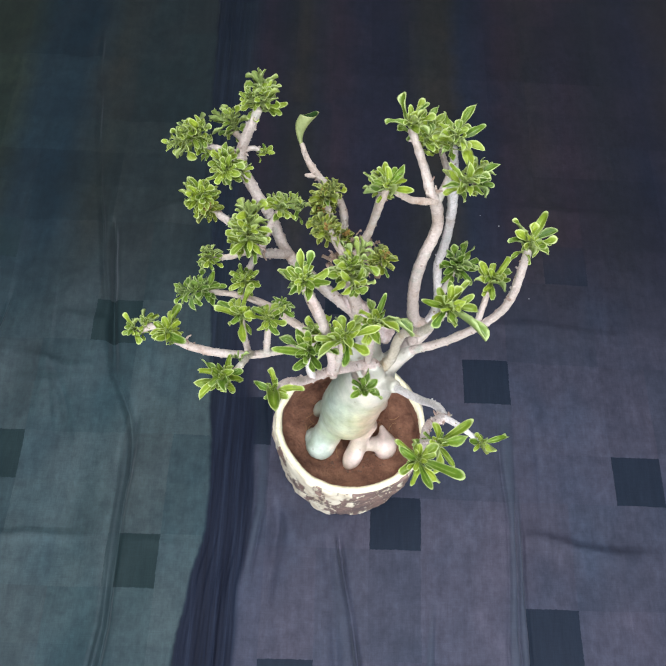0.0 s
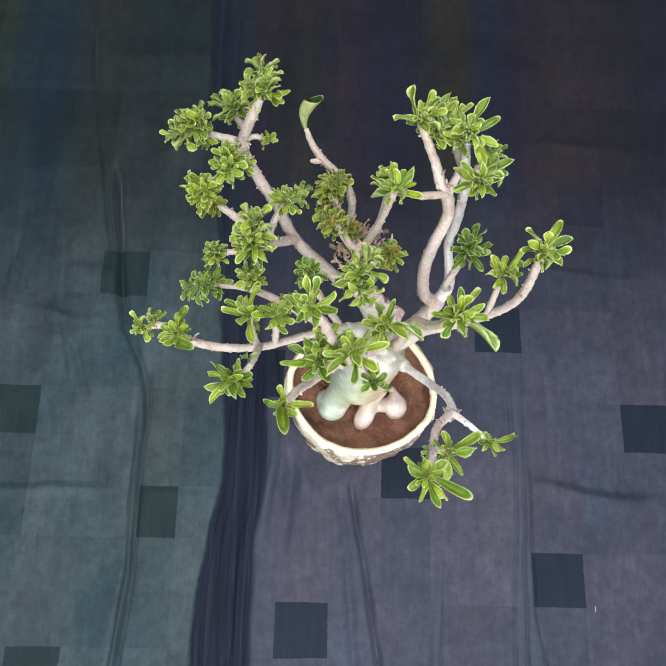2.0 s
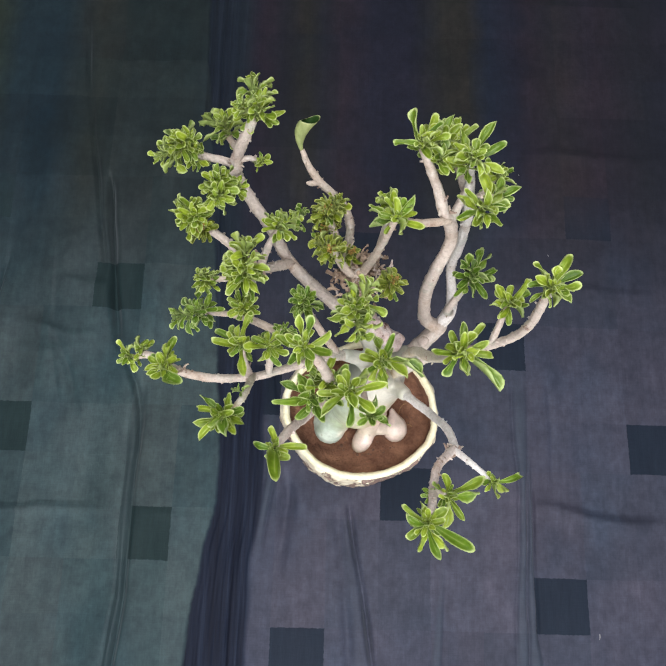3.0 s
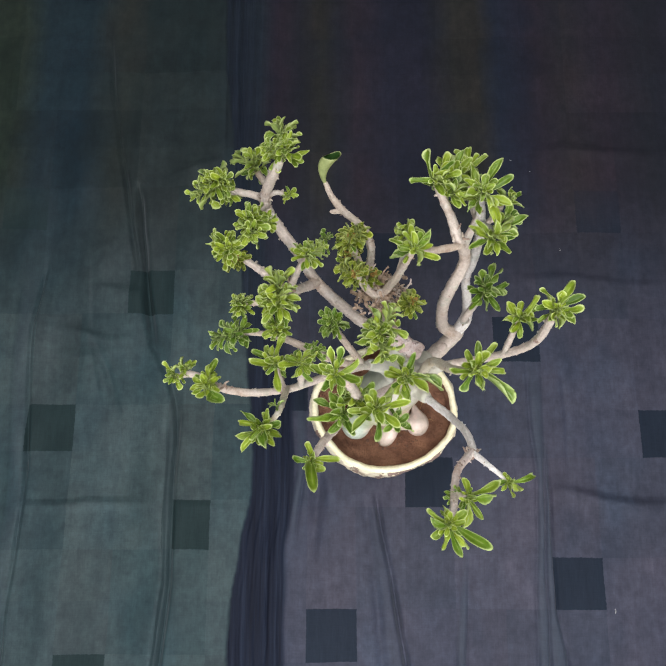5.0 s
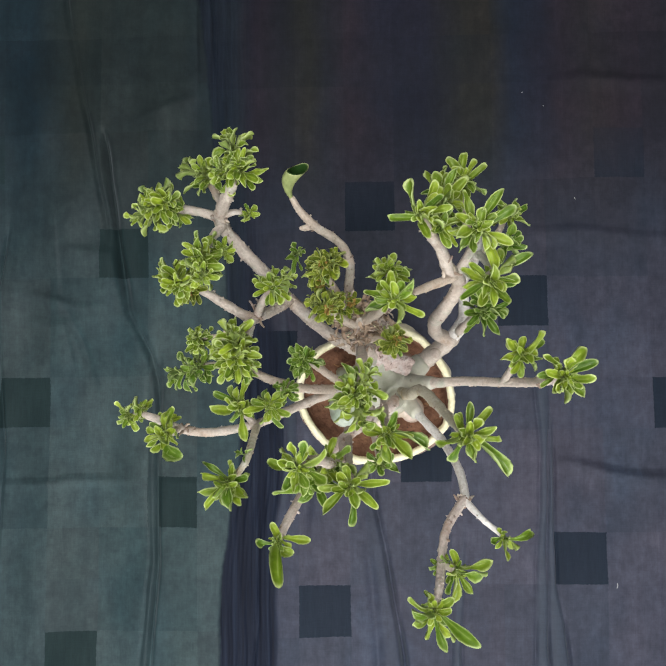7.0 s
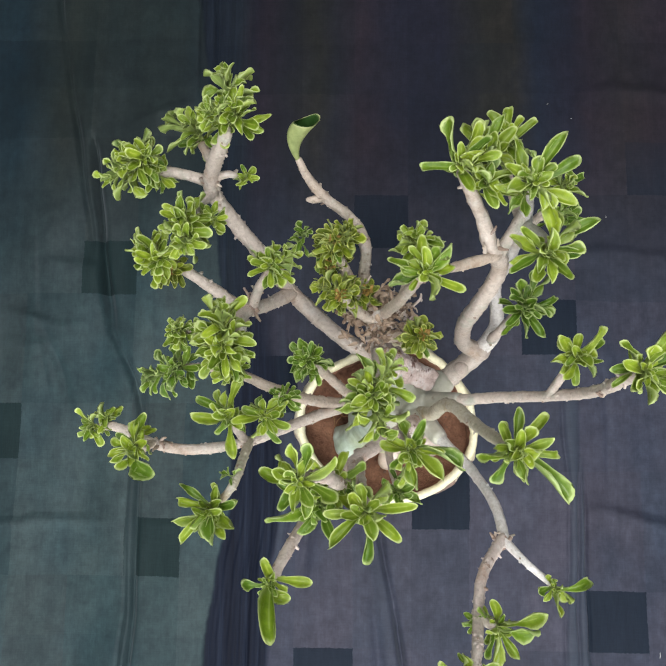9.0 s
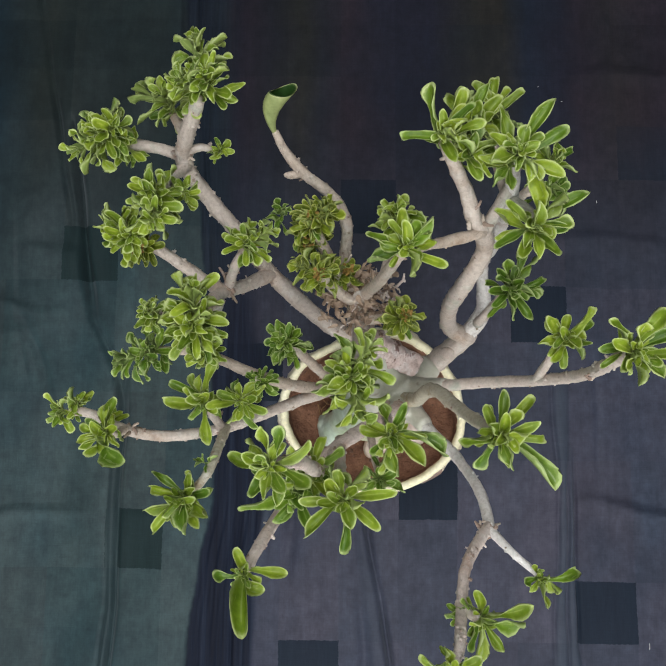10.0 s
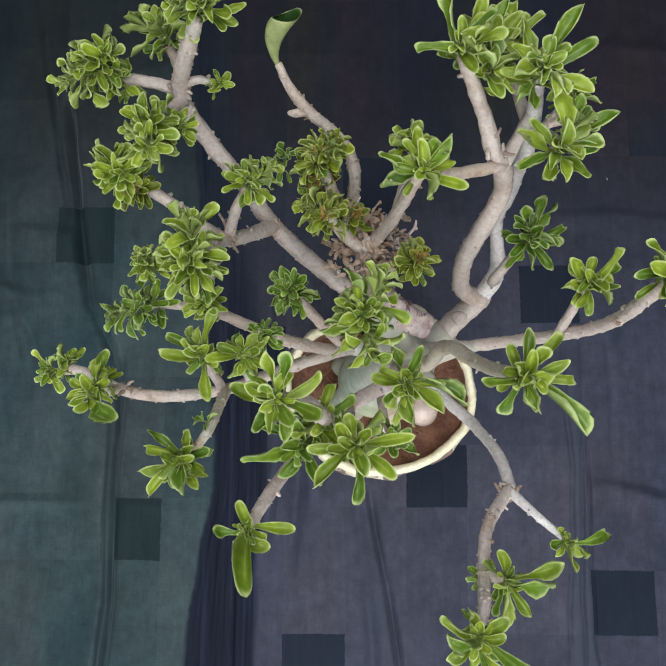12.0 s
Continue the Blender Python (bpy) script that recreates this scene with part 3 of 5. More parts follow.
def rosette(plant, at, lengths, mat=None, axis=(0, 0, 1), inner=6, seed=0, rise=32, filler=1.0):
    """A whorl of leaves. lengths: a list of (compass degrees, millimetres) for the open whorls,
    or (count, millimetres) for the crowded ones. The outer leaves are single objects."""
    mat = mat or LEAF_FRESH
    rng = random.Random(seed * 17 + 3)
    at, axis = Vector(at), Vector(axis).normalized()
    foot = at - axis * (0.005 if isinstance(lengths, tuple) else 0.010)
    shapes = LEAF_SETS[mat.name]
    outer, core, slim = [], [], 1.0
    if isinstance(lengths, tuple):
        slim = 0.90
        # a clump of one or more leafy shoots round the branch's end
        axis = (axis + Vector((0, 0, 0.45))).normalized()
        side, across = axis.orthogonal().normalized(), axis.cross(axis.orthogonal().normalized())
        total, mm = int(lengths[0] * 1.9), lengths[1] / 1000 * 0.92
        subs = max(1, round(total / 26))
        heads = [(axis, 0.0)]
        for q in range(subs - 1):
            ang, lean = q * 2.39996 + seed, radians(rng.uniform(38, 68))
            heads.append(((axis * math.cos(lean) + (side * math.cos(ang) + across * math.sin(ang)) * math.sin(lean)).normalized(), 0.46 * mm * rng.uniform(0.8, 1.4)))
        for head, out in heads:
            leaves = shoot(rng, foot + axis * 0.003 + head * out, head, total // subs, mm, 1.15 * mm)
            outer += leaves[1:4] if len(outer) < 7 else []
            core += leaves if len(outer) >= 9 else leaves[:1] + leaves[4:]
    else:
        side = axis.orthogonal().normalized()
        across = axis.cross(side)
        mean = filler * sum(mm for _, mm in lengths) / len(lengths) / 1000
        for deg, mm in lengths:
            ang, up = radians(deg + rng.uniform(-4, 4)), radians(rise + rng.uniform(-24, 22))
            way = Vector((math.cos(ang) * math.cos(up), math.sin(ang) * math.cos(up), math.sin(up)))
            outer.append((foot + axis * rng.uniform(0.0, 0.003), way, axis, 1.13 * mm / 1000 / max(0.82, math.cos(up))))
        # half-grown leaves between them, older ones below, and the upright heart
        turns = sorted(deg for deg, _ in lengths)
        for k, deg in enumerate(turns):
            gap = (turns[(k + 1) % len(turns)] - deg) % 360 or 360
            for q in range(max(1, round(gap / 44))):
                ang, up = radians(deg + gap * (q + 0.5) / max(1, round(gap / 44)) + rng.uniform(-15, 15)), radians(rng.uniform(26, 72))
                way = Vector((math.cos(ang) * math.cos(up), math.sin(ang) * math.cos(up), math.sin(up)))
                core.append((foot + axis * 0.004, way, axis, mean * rng.uniform(0.66, 1.14)))
            if k % 2:
                ang, up = radians(deg + rng.uniform(15, 40)), radians(rng.uniform(-8, 20))
                way = Vector((math.cos(ang) * math.cos(up), math.sin(ang) * math.cos(up), math.sin(up)))
                core.append((foot - axis * 0.005, way, axis, mean * rng.uniform(0.55, 0.8)))
        for k in range(inner):
            ang, lean = k * 2.39996 + seed, radians(14 + 32 * (k + 1) / inner)
            flat = side * math.cos(ang) + across * math.sin(ang)
            core.append((foot + axis * 0.006, axis * math.cos(lean) + flat * math.sin(lean), axis - flat * 0.4, mean * rng.uniform(0.36, 0.58)))
    bm = bmesh.new()
    uv = bm.loops.layers.uv.new("UVMap")
    for start, way, up, size in core:
        leaf_into(bm, uv, LEAF_SHAPES[rng.randrange(len(LEAF_SHAPES))], leaf_pose(start, way, up, size, rng.uniform(-0.4, 0.4), slim))
    whorl = part("leaf_rosette", bm, mat, plant)
    if mat is LEAF_OLIVE:
        bm = bmesh.new()
        uv = bm.loops.layers.uv.new("UVMap")
        side = axis.orthogonal().normalized()
        across = axis.cross(side)
        for k in range(14):
            way = axis * 0.9 + side * math.cos(k * 2.4) * 0.6 + across * math.sin(k * 2.4) * 0.6
            leaf_into(bm, uv, LEAF_SHAPES[k], leaf_pose(foot + axis * 0.0095, way, axis, 0.0036 + 0.0003 * k))
        part("withered_leaf", bm, DEAD_LEAF, whorl, "yellow-brown withered leaves in the heart")
    for k, (start, way, up, size) in enumerate(outer):
        pick = LEAF_SETS[LEAF_DEEP.name] if (k * 5 + seed) % 7 < 2 else shapes
        ob = new("leaf", pick[(k * 7 + seed) % len(pick)])
        ob.parent, ob.matrix_parent_inverse = whorl, parent_world(whorl).inverted()
        ob.matrix_basis = leaf_pose(start, way, up, size, rng.uniform(-0.6, 0.6), slim)
    return whorl


def limb(plant, name, points, mat=None, nubs=0.8, seed=1, cut=False, sides=10, label="", rough=0.10):
    bm = bmesh.new()
    slim = 0.75 if sides >= 12 else 0.60
    points = [(x, y, z, r if r < 0.003 else 0.003 + slim * (r - 0.003)) for x, y, z, r in points]
    tube(bm, points, sides=sides, nubs=nubs, seed=seed, cut=cut, rough=rough)
    return part(name, bm, [mat or BARK, CUT, BARK_DRY], plant, label)


# ---- the room ----
def slab(name, lo, hi, mat, label, category):
    bm = bmesh.new()
    box(bm, lo, hi)
    ob = new(name, finish(bm, name, mat, False))
    return tagged(ob, label, category, kind="structure")


# unseen floor and walls, added to close the set and temper the bounce
slab("floor", (-1.9, -1.2, -0.12), (1.9, 2.6, -0.017), CONCRETE, "plain grey cement floor under the cloth", "floor")
slab("wall_north", (-2.0, 2.6, -0.12), (2.0, 2.7, 1.8), PLASTER, "plain plaster wall", "wall")
slab("wall_east", (1.9, -1.2, -0.12), (2.0, 2.6, 1.8), PLASTER, "plain plaster wall", "wall")
slab("wall_west", (-2.0, -1.2, -0.12), (-1.9, 2.6, 1.8), PLASTER, "plain plaster wall", "wall")


def opened(name, boxes, label, category):
    bm = bmesh.new()
    for lo, hi in boxes:
        box(bm, lo, hi)
    tagged(new(name, finish(bm, name, PLASTER, False)), label, category, kind="structure")


# unseen ceiling and wall, with openings added for the overhead and front lamps
opened("ceiling", [((-2.0, -1.3, 1.8), (-0.77, 2.7, 1.9)), ((0.57, -1.3, 1.8), (2.0, 2.7, 1.9)), ((-0.77, -1.3, 1.8), (0.57, -0.89, 1.9)), ((-0.77, 0.65, 1.8), (0.57, 2.7, 1.9))], "unseen plaster ceiling, left open for the overhead lamp", "ceiling")
opened("wall_south", [((-2.0, -1.3, -0.12), (-0.7, -1.2, 1.8)), ((0.9, -1.3, -0.12), (2.0, -1.2, 1.8)), ((-0.7, -1.3, 1.65), (0.9, -1.2, 1.8)), ((-0.7, -1.3, -0.12), (0.9, -1.2, 0.06))], "unseen plaster wall, left open for the front lamp", "wall")


# ---- the cloth ----
def fold_line(px, py, nodes, width, high):
    """Height of a soft ridge along a line of (x, y) nodes that runs up the cloth."""
    ys = [q[1] for q in nodes]
    xs = [q[0] for q in nodes]
    mid = np.interp(py, ys, xs)
    ends = np.clip((py - ys[0]) / 0.06, 0, 1) * np.clip((ys[-1] - py) / 0.06, 0, 1)
    off = px - mid
    return high * ends * np.exp(-((off / np.where(off < 0, 2.2 * width, 0.42 * width)) ** 2))


def fold_row(px, py, nodes, width, high):
    return fold_line(py, px, [(b, a) for a, b in nodes], width, high)


def soft_noise(px, py, seed, scale):
    rng = np.random.default_rng(seed)
    out = np.zeros_like(px)
    for k in range(14):
        a, f, ph = rng.uniform(0, 6.28), scale * rng.uniform(0.5, 1.8), rng.uniform(0, 6.28)
        out += np.sin((px * np.cos(a) + py * np.sin(a)) * f + ph) / 14**0.5
    return out


def line_x(py, nodes):
    return np.interp(py, [q[1] for q in nodes], [q[0] for q in nodes])


def fade_ends(py, nodes, reach=0.05):
    return np.clip((py - nodes[0][1]) / reach, 0, 1) * np.clip((nodes[-1][1] - py) / reach, 0, 1)


def build_cloth():
    xs = np.concatenate([np.linspace(-0.85, -0.62, 20)[:-1], np.arange(-0.62, 0.46, 0.0014), np.linspace(0.46, 0.85, 40)])
    ys = np.concatenate([np.linspace(-0.75, -0.36, 24)[:-1], np.arange(-0.36, 0.62, 0.0045), np.linspace(0.62, 1.35, 90)])
    px, py = np.meshgrid(xs, ys)
    band_left = line_x(py, BAND_LEFT) + 0.0007 * np.sin(py * 90) + 0.0006 * np.sin(py * 410) * np.sin(py * 31)
    band_right = line_x(py, BAND_RIGHT) + 0.0008 * np.sin(py * 70)
    across = (px - band_left) / (band_right - band_left)
    far = np.clip((py - 0.10) / 0.25, 0, 1)
    inside = 1 / (1 + np.exp(-(px - band_left) / 0.0007)) * 1 / (1 + np.exp(np.clip((px - band_right + 0.012 * far) / (0.0011 + 0.012 * far), -60, 60)))
    z = 0.0014 * soft_noise(px, py, 5, 16) + 0.0006 * soft_noise(px, py, 6, 60)
    # soft ridges down the slack half beside the band
    slack = 1 / (1 + np.exp((px + 0.235) / 0.012))
    z += slack * (0.0034 * soft_noise(px, py * 0.22, 31, 34) + 0.0016 * soft_noise(px, py * 0.4, 32, 80))
    # gathered band: fine pleats a little below the folded cloth beside it
    z += inside * (0.0010 * (1 - 0.7 * far) * np.sin(across * 31 + 3.5 * np.sin(py * 9) + 2 * np.sin(py * 23)) * (0.5 + 0.5 * soft_noise(px, py, 21, 40)) + 0.0004 * np.sin(across * 73 + 4 * np.sin(py * 7 + 1)) - 0.0016)
    crest = np.zeros_like(px)
    vary = 0.75 + 0.35 * soft_noise(px * 0.3, py, 11, 45)
    for nodes, sigma, deep in GROOVES:
        off = px - line_x(py, nodes) - 0.0007 * np.sin(py * 55 + deep * 9000)
        z -= 1.05 * deep * vary * fade_ends(py, nodes) * np.exp(-((off / sigma) ** 2))
    for left, right, high, fold_sheen in STRIPS:
        a, b = line_x(py, left), line_x(py, right)
        f = np.clip((px - a) / (b - a), 0, 1)
        rise = np.sin(f * math.pi) ** 0.6 * fade_ends(py, left, 0.08)
        z += high * rise * vary
        crest = np.maximum(crest, fold_sheen * rise)
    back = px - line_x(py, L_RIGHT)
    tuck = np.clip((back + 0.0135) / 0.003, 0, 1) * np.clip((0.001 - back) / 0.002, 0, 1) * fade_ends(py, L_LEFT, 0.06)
    for nodes, width, high in FOLDS:
        z += fold_line(px, py, nodes, width, high)
    for nodes, width, high in ROWS_OF_FOLDS:
        z += fold_row(px, py, nodes, width, high * (0.7 + 0.5 * vary))
    z = np.where(z < -0.006, -0.006 + 0.0098 * np.tanh((z + 0.006) / 0.0098), z)
    # pressed flat under the pot
    press = np.clip(1.25 - np.hypot((px + 0.019) / 0.10, (py - 0.062) / 0.092), 0, 0.25) * 4
    z = z * (1 - press) - 0.0015 * press
    h, w = px.shape
    verts = np.stack([px, py, z - 0.0008], -1).reshape(-1, 3)
    idx = np.arange(h * w).reshape(h, w)
    faces = np.stack([idx[:-1, :-1], idx[:-1, 1:], idx[1:, 1:], idx[1:, :-1]], -1).reshape(-1, 4)
    me = bpy.data.meshes.new("patterned_cloth")
    me.from_pydata(verts.tolist(), [], faces.tolist())
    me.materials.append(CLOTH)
    me.polygons.foreach_set("use_smooth", [True] * len(me.polygons))
    # cloth coordinates: the left half lies a little further up
    shift = np.where(px < band_left, 0.009, 0.0)
    pull = 0.004 * np.exp(-((px - 0.045) ** 2 + (py + 0.02) ** 2) / 0.06**2)
    lift = 0.004 * np.exp(-((px - 0.18) ** 2 + (py - 0.18) ** 2) / 0.07**2)
    uv = np.stack([px - pull, py - shift - lift], -1).reshape(-1, 2)
    layer = me.uv_layers.new(name="UVMap")
    loops = np.empty(len(me.loops), np.int32)
    me.loops.foreach_get("vertex_index", loops)
    layer.data.foreach_set("uv", uv[loops].ravel())
    stripe = me.attributes.new("stripe", "FLOAT", "POINT")
    stripe.data.foreach_set("value", (inside * (1 - 0.35 * far)).ravel())
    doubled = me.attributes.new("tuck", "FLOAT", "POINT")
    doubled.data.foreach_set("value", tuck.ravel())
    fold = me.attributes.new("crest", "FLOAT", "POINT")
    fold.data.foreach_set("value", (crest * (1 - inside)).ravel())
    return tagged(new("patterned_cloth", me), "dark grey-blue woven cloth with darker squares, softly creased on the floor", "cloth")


# edges and creases: points of x, y from the near end to the far end
BAND_LEFT = [(-0.225, -0.75), (-0.220, -0.29), (-0.218, -0.18), (-0.205, -0.09), (-0.192, -0.03), (-0.194, 0.05), (-0.203, 0.13), (-0.222, 0.36), (-0.234, 0.50), (-0.247, 0.60), (-0.258, 0.88), (-0.28, 1.35)]
BAND_RIGHT = [(-0.150, -0.75), (-0.147, -0.29), (-0.145, -0.10), (-0.135, -0.02), (-0.138, 0.10), (-0.155, 0.25), (-0.176, 0.44), (-0.184, 0.60), (-0.186, 0.88), (-0.19, 1.35)]
R_LEFT = [(0.180, -0.50), (0.181, -0.278), (0.184, -0.165), (0.190, -0.091), (0.194, -0.014), (0.189, 0.052), (0.186, 0.16)]
R_MID = [(0.200, -0.50), (0.198, -0.278), (0.198, -0.15), (0.201, -0.09), (0.205, 0.005), (0.206, 0.04)]
R_RIGHT = [(0.250, -0.42), (0.224, -0.293), (0.218, -0.227), (0.209, -0.182), (0.209, -0.09), (0.211, 0.03)]
CENTRE = [(0.040, -0.42), (0.018, -0.295), (0.003, -0.19), (-0.012, -0.107), (-0.029, -0.015)]
CENTRE_SIDE = [(0.004, -0.42), (-0.016, -0.295), (-0.022, -0.19), (-0.032, -0.107), (-0.040, -0.015)]
NEAR_RIGHT = [(0.086, -0.45), (0.088, -0.278), (0.091, -0.222), (0.099, -0.10)]
NEAR_SIDE = [(0.072, -0.45), (0.074, -0.278), (0.078, -0.222), (0.092, -0.10)]
L_LEFT = [(-0.332, -0.45), (-0.322, -0.28), (-0.308, -0.15), (-0.309, -0.085), (-0.312, -0.03), (-0.314, 0.05), (-0.313, 0.11)]
L_RIGHT = [(-0.318, -0.45), (-0.310, -0.28), (-0.298, -0.15), (-0.299, -0.085), (-0.300, -0.03), (-0.298, 0.05), (-0.297, 0.13)]
L_FAR = [(-0.520, -0.40), (-0.509, -0.147), (-0.501, -0.05), (-0.504, 0.05), (-0.511, 0.11), (-0.514, 0.20), (-0.50, 0.30)]
L_EDGE = [(-0.545, -0.40), (-0.534, -0.147), (-0.524, -0.05), (-0.528, 0.05), (-0.535, 0.11), (-0.538, 0.20), (-0.53, 0.30)]
BAND_SIDE = [(-0.143, -0.12), (-0.140, -0.06), (-0.131, 0.00), (-0.134, 0.10), (-0.146, 0.20)]
BAND_FOLD = [(-0.136, -0.12), (-0.129, -0.06), (-0.119, 0.00), (-0.121, 0.10), (-0.134, 0.20)]
BAND_WAVE = [(-0.176, -0.40), (-0.178, -0.29), (-0.168, -0.22), (-0.171, -0.15), (-0.163, -0.08), (-0.160, 0.0)]
BAND_FAR = [(-0.205, 0.25), (-0.217, 0.44), (-0.223, 0.52), (-0.228, 0.60), (-0.236, 0.9)]
GROOVES = [
    (R_LEFT, 0.0020, 0.0022), (R_MID, 0.0016, 0.0048), (R_RIGHT, 0.0019, 0.0046),
    (CENTRE, 0.0034, 0.0150), (CENTRE_SIDE, 0.0065, 0.0045),
    (NEAR_RIGHT, 0.0018, 0.0028), (NEAR_SIDE, 0.0026, 0.0012),
    (L_LEFT, 0.0030, 0.0016), (L_RIGHT, 0.0036, 0.0075), (L_FAR, 0.0026, 0.0045),
    (BAND_FOLD, 0.0018, 0.0020), (BAND_WAVE, 0.0014, 0.0025), (BAND_FAR, 0.0018, 0.0030),
    ([(-0.296, 0.05), (-0.308, 0.11), (-0.327, 0.150), (-0.340, 0.172), (-0.358, 0.30), (-0.374, 0.42)], 0.0060, 0.0130),
    ([(-0.298, 0.02), (-0.301, 0.08), (-0.311, 0.115), (-0.327, 0.150), (-0.340, 0.172)], 0.0024, 0.0120),
    ([(-0.340, 0.172), (-0.349, 0.23), (-0.358, 0.30), (-0.374, 0.42)], 0.0026, 0.0090),
    ([(-0.360, 0.24), (-0.385, 0.38), (-0.422, 0.57), (-0.45, 0.8)], 0.0040, 0.0060),
    ([(-0.380, 0.06), (-0.402, 0.135), (-0.425, 0.19)], 0.0055, 0.0065),
    ([(-0.112, -0.13), (-0.106, -0.07), (-0.101, -0.02), (-0.100, 0.04)], 0.0090, 0.0110),
    ([(0.055, -0.07), (0.056, -0.03), (0.054, 0.02)], 0.0030, 0.0012),
    ([(0.236, -0.02), (0.240, 0.06), (0.232, 0.16)], 0.0040, 0.0016),
]
STRIPS = [(R_LEFT, R_MID, 0.0022, 1.0), (R_MID, R_RIGHT, 0.0020, 1.0), (CENTRE_SIDE, CENTRE, 0.0022, 0.35), (NEAR_SIDE, NEAR_RIGHT, 0.0022, 0.9), (L_LEFT, L_RIGHT, 0.0010, 0.3), (L_EDGE, L_FAR, 0.0018, 0.8), (BAND_SIDE, BAND_FOLD, 0.0020, 1.0)]
FOLDS = [
    ([(-0.245, 0.45), (-0.25, 0.66), (-0.262, 0.95)], 0.005, 0.003),
    ([(-0.40, 0.05), (-0.43, 0.18), (-0.44, 0.33)], 0.008, 0.002),
]
ROWS_OF_FOLDS = [
    ([(-0.50, 0.205), (-0.44, 0.192), (-0.40, 0.178), (-0.36, 0.185)], 0.006, 0.0035),
    ([(0.21, 0.470), (0.26, 0.476), (0.33, 0.468), (0.42, 0.462)], 0.007, 0.0022),
    ([(-0.52, -0.050), (-0.445, -0.049), (-0.417, -0.045), (-0.386, -0.046), (-0.311, -0.046)], 0.0036, 0.0046),
    ([(-0.30, -0.046), (-0.262, -0.049), (-0.235, -0.053), (-0.205, -0.055)], 0.0030, 0.0030),
    ([(0.200, -0.026), (0.242, -0.030), (0.280, -0.040), (0.318, -0.047), (0.40, -0.047)], 0.0075, 0.0046),
    ([(0.17, 0.270), (0.25, 0.272), (0.341, 0.260), (0.42, 0.262)], 0.007, 0.0022),
    ([(-0.34, 0.43), (-0.29, 0.445), (-0.234, 0.466)], 0.006, 0.003),
    ([(-0.50, 0.165), (-0.43, 0.158), (-0.35, 0.172)], 0.006, 0.002),
    ([(-0.45, 0.262), (-0.40, 0.255), (-0.33, 0.250)], 0.008, 0.003),
]
build_cloth()


# ---- the pot ----
POT_X, POT_Y = -0.019, 0.062


def pot_shape(ang, f_in):
    """Half widths with a hand-made unevenness."""
    wob = 1 + 0.012 * noise.noise(Vector((math.cos(ang) * 2.2, math.sin(ang) * 2.2, f_in * 3.0)))
    return wob - 0.014 * math.cos(3 * ang) + 0.008 * math.cos(4 * ang) - 0.022 * math.sin(4 * ang)


def ring_rows(bm, rows, sides=120, uneven=0.0, close=False, seed=0.0):
    """rows of (half width x, half width y, height); heights tilt a little to the back."""
    rings = []
    for k, (a, b, h) in enumerate(rows):
        ring = []
        for s in range(sides):
            ang = 2 * math.pi * s / sides
            c, d = math.cos(ang), math.sin(ang)
            w = pot_shape(ang, h * 8)
            rel = uneven * (noise.noise(Vector((c * 5, d * 5, h * 45 + seed))) + 0.6 * noise.noise(Vector((c * 14, d * 14, h * 90 + seed))))
            z = h + (0.10 * b * d + 0.0022 * noise.noise(Vector((c * 3, d * 3, 7.7)))) * min(1.0, h / 0.14) ** 2
            ring.append(bm.verts.new((POT_X + (a * w + rel) * c, POT_Y + (b * w + rel) * d, z)))
        rings.append(ring)
    for p, q in zip(rings, rings[1:]):
        for s in range(sides):
            bm.faces.new((p[s], p[(s + 1) % sides], q[(s + 1) % sides], q[s]))
    if close:
        bm.faces.new(rings[0][::-1])


def build_pot():
    pot = thing("flower_pot", (POT_X, POT_Y, 0), "round cream ceramic pot with log-bark wall, on the cloth", "plant pot")
    bm = bmesh.new()
    rows = [(0.075, 0.066, 0.0), (0.0808, 0.0722, 0.002)]
    rows += [(0.0816 + 0.0058 * math.sin(k / 22 * 1.7), 0.0732 + 0.0047 * math.sin(k / 22 * 1.7), 0.004 + 0.137 * k / 22) for k in range(23)]
    rows += [(0.0852, 0.0754, 0.1428), (0.0820, 0.0722, 0.1434)]
    ring_rows(bm, rows, uneven=0.0034, close=True)
    part("bark_wall", bm, POT, pot, "cream wall with dark brown cracked bark patches")
    bm = bmesh.new()
    rows = [(0.0830, 0.0732, 0.1400), (0.0858, 0.0762, 0.1420), (0.0861, 0.0763, 0.1450), (0.0852, 0.0752, 0.1474), (0.0834, 0.0733, 0.1484), (0.0813, 0.0712, 0.1483), (0.0797, 0.0695, 0.1470), (0.0788, 0.0686, 0.1446), (0.0785, 0.0683, 0.1420)]
    ring_rows(bm, rows, uneven=0.0013, seed=3.0)
    part("rim", bm, RIM, pot, "smooth cream glazed rim")
    bm = bmesh.new()
    ring_rows(bm, [(0.0788, 0.0686, 0.1436), (0.0782, 0.0680, 0.138), (0.0765, 0.0660, 0.095)], uneven=0.0008, seed=3.0)
    part("inner_wall", bm, SOIL, pot, "inner wall stained with brown soil")


build_pot()


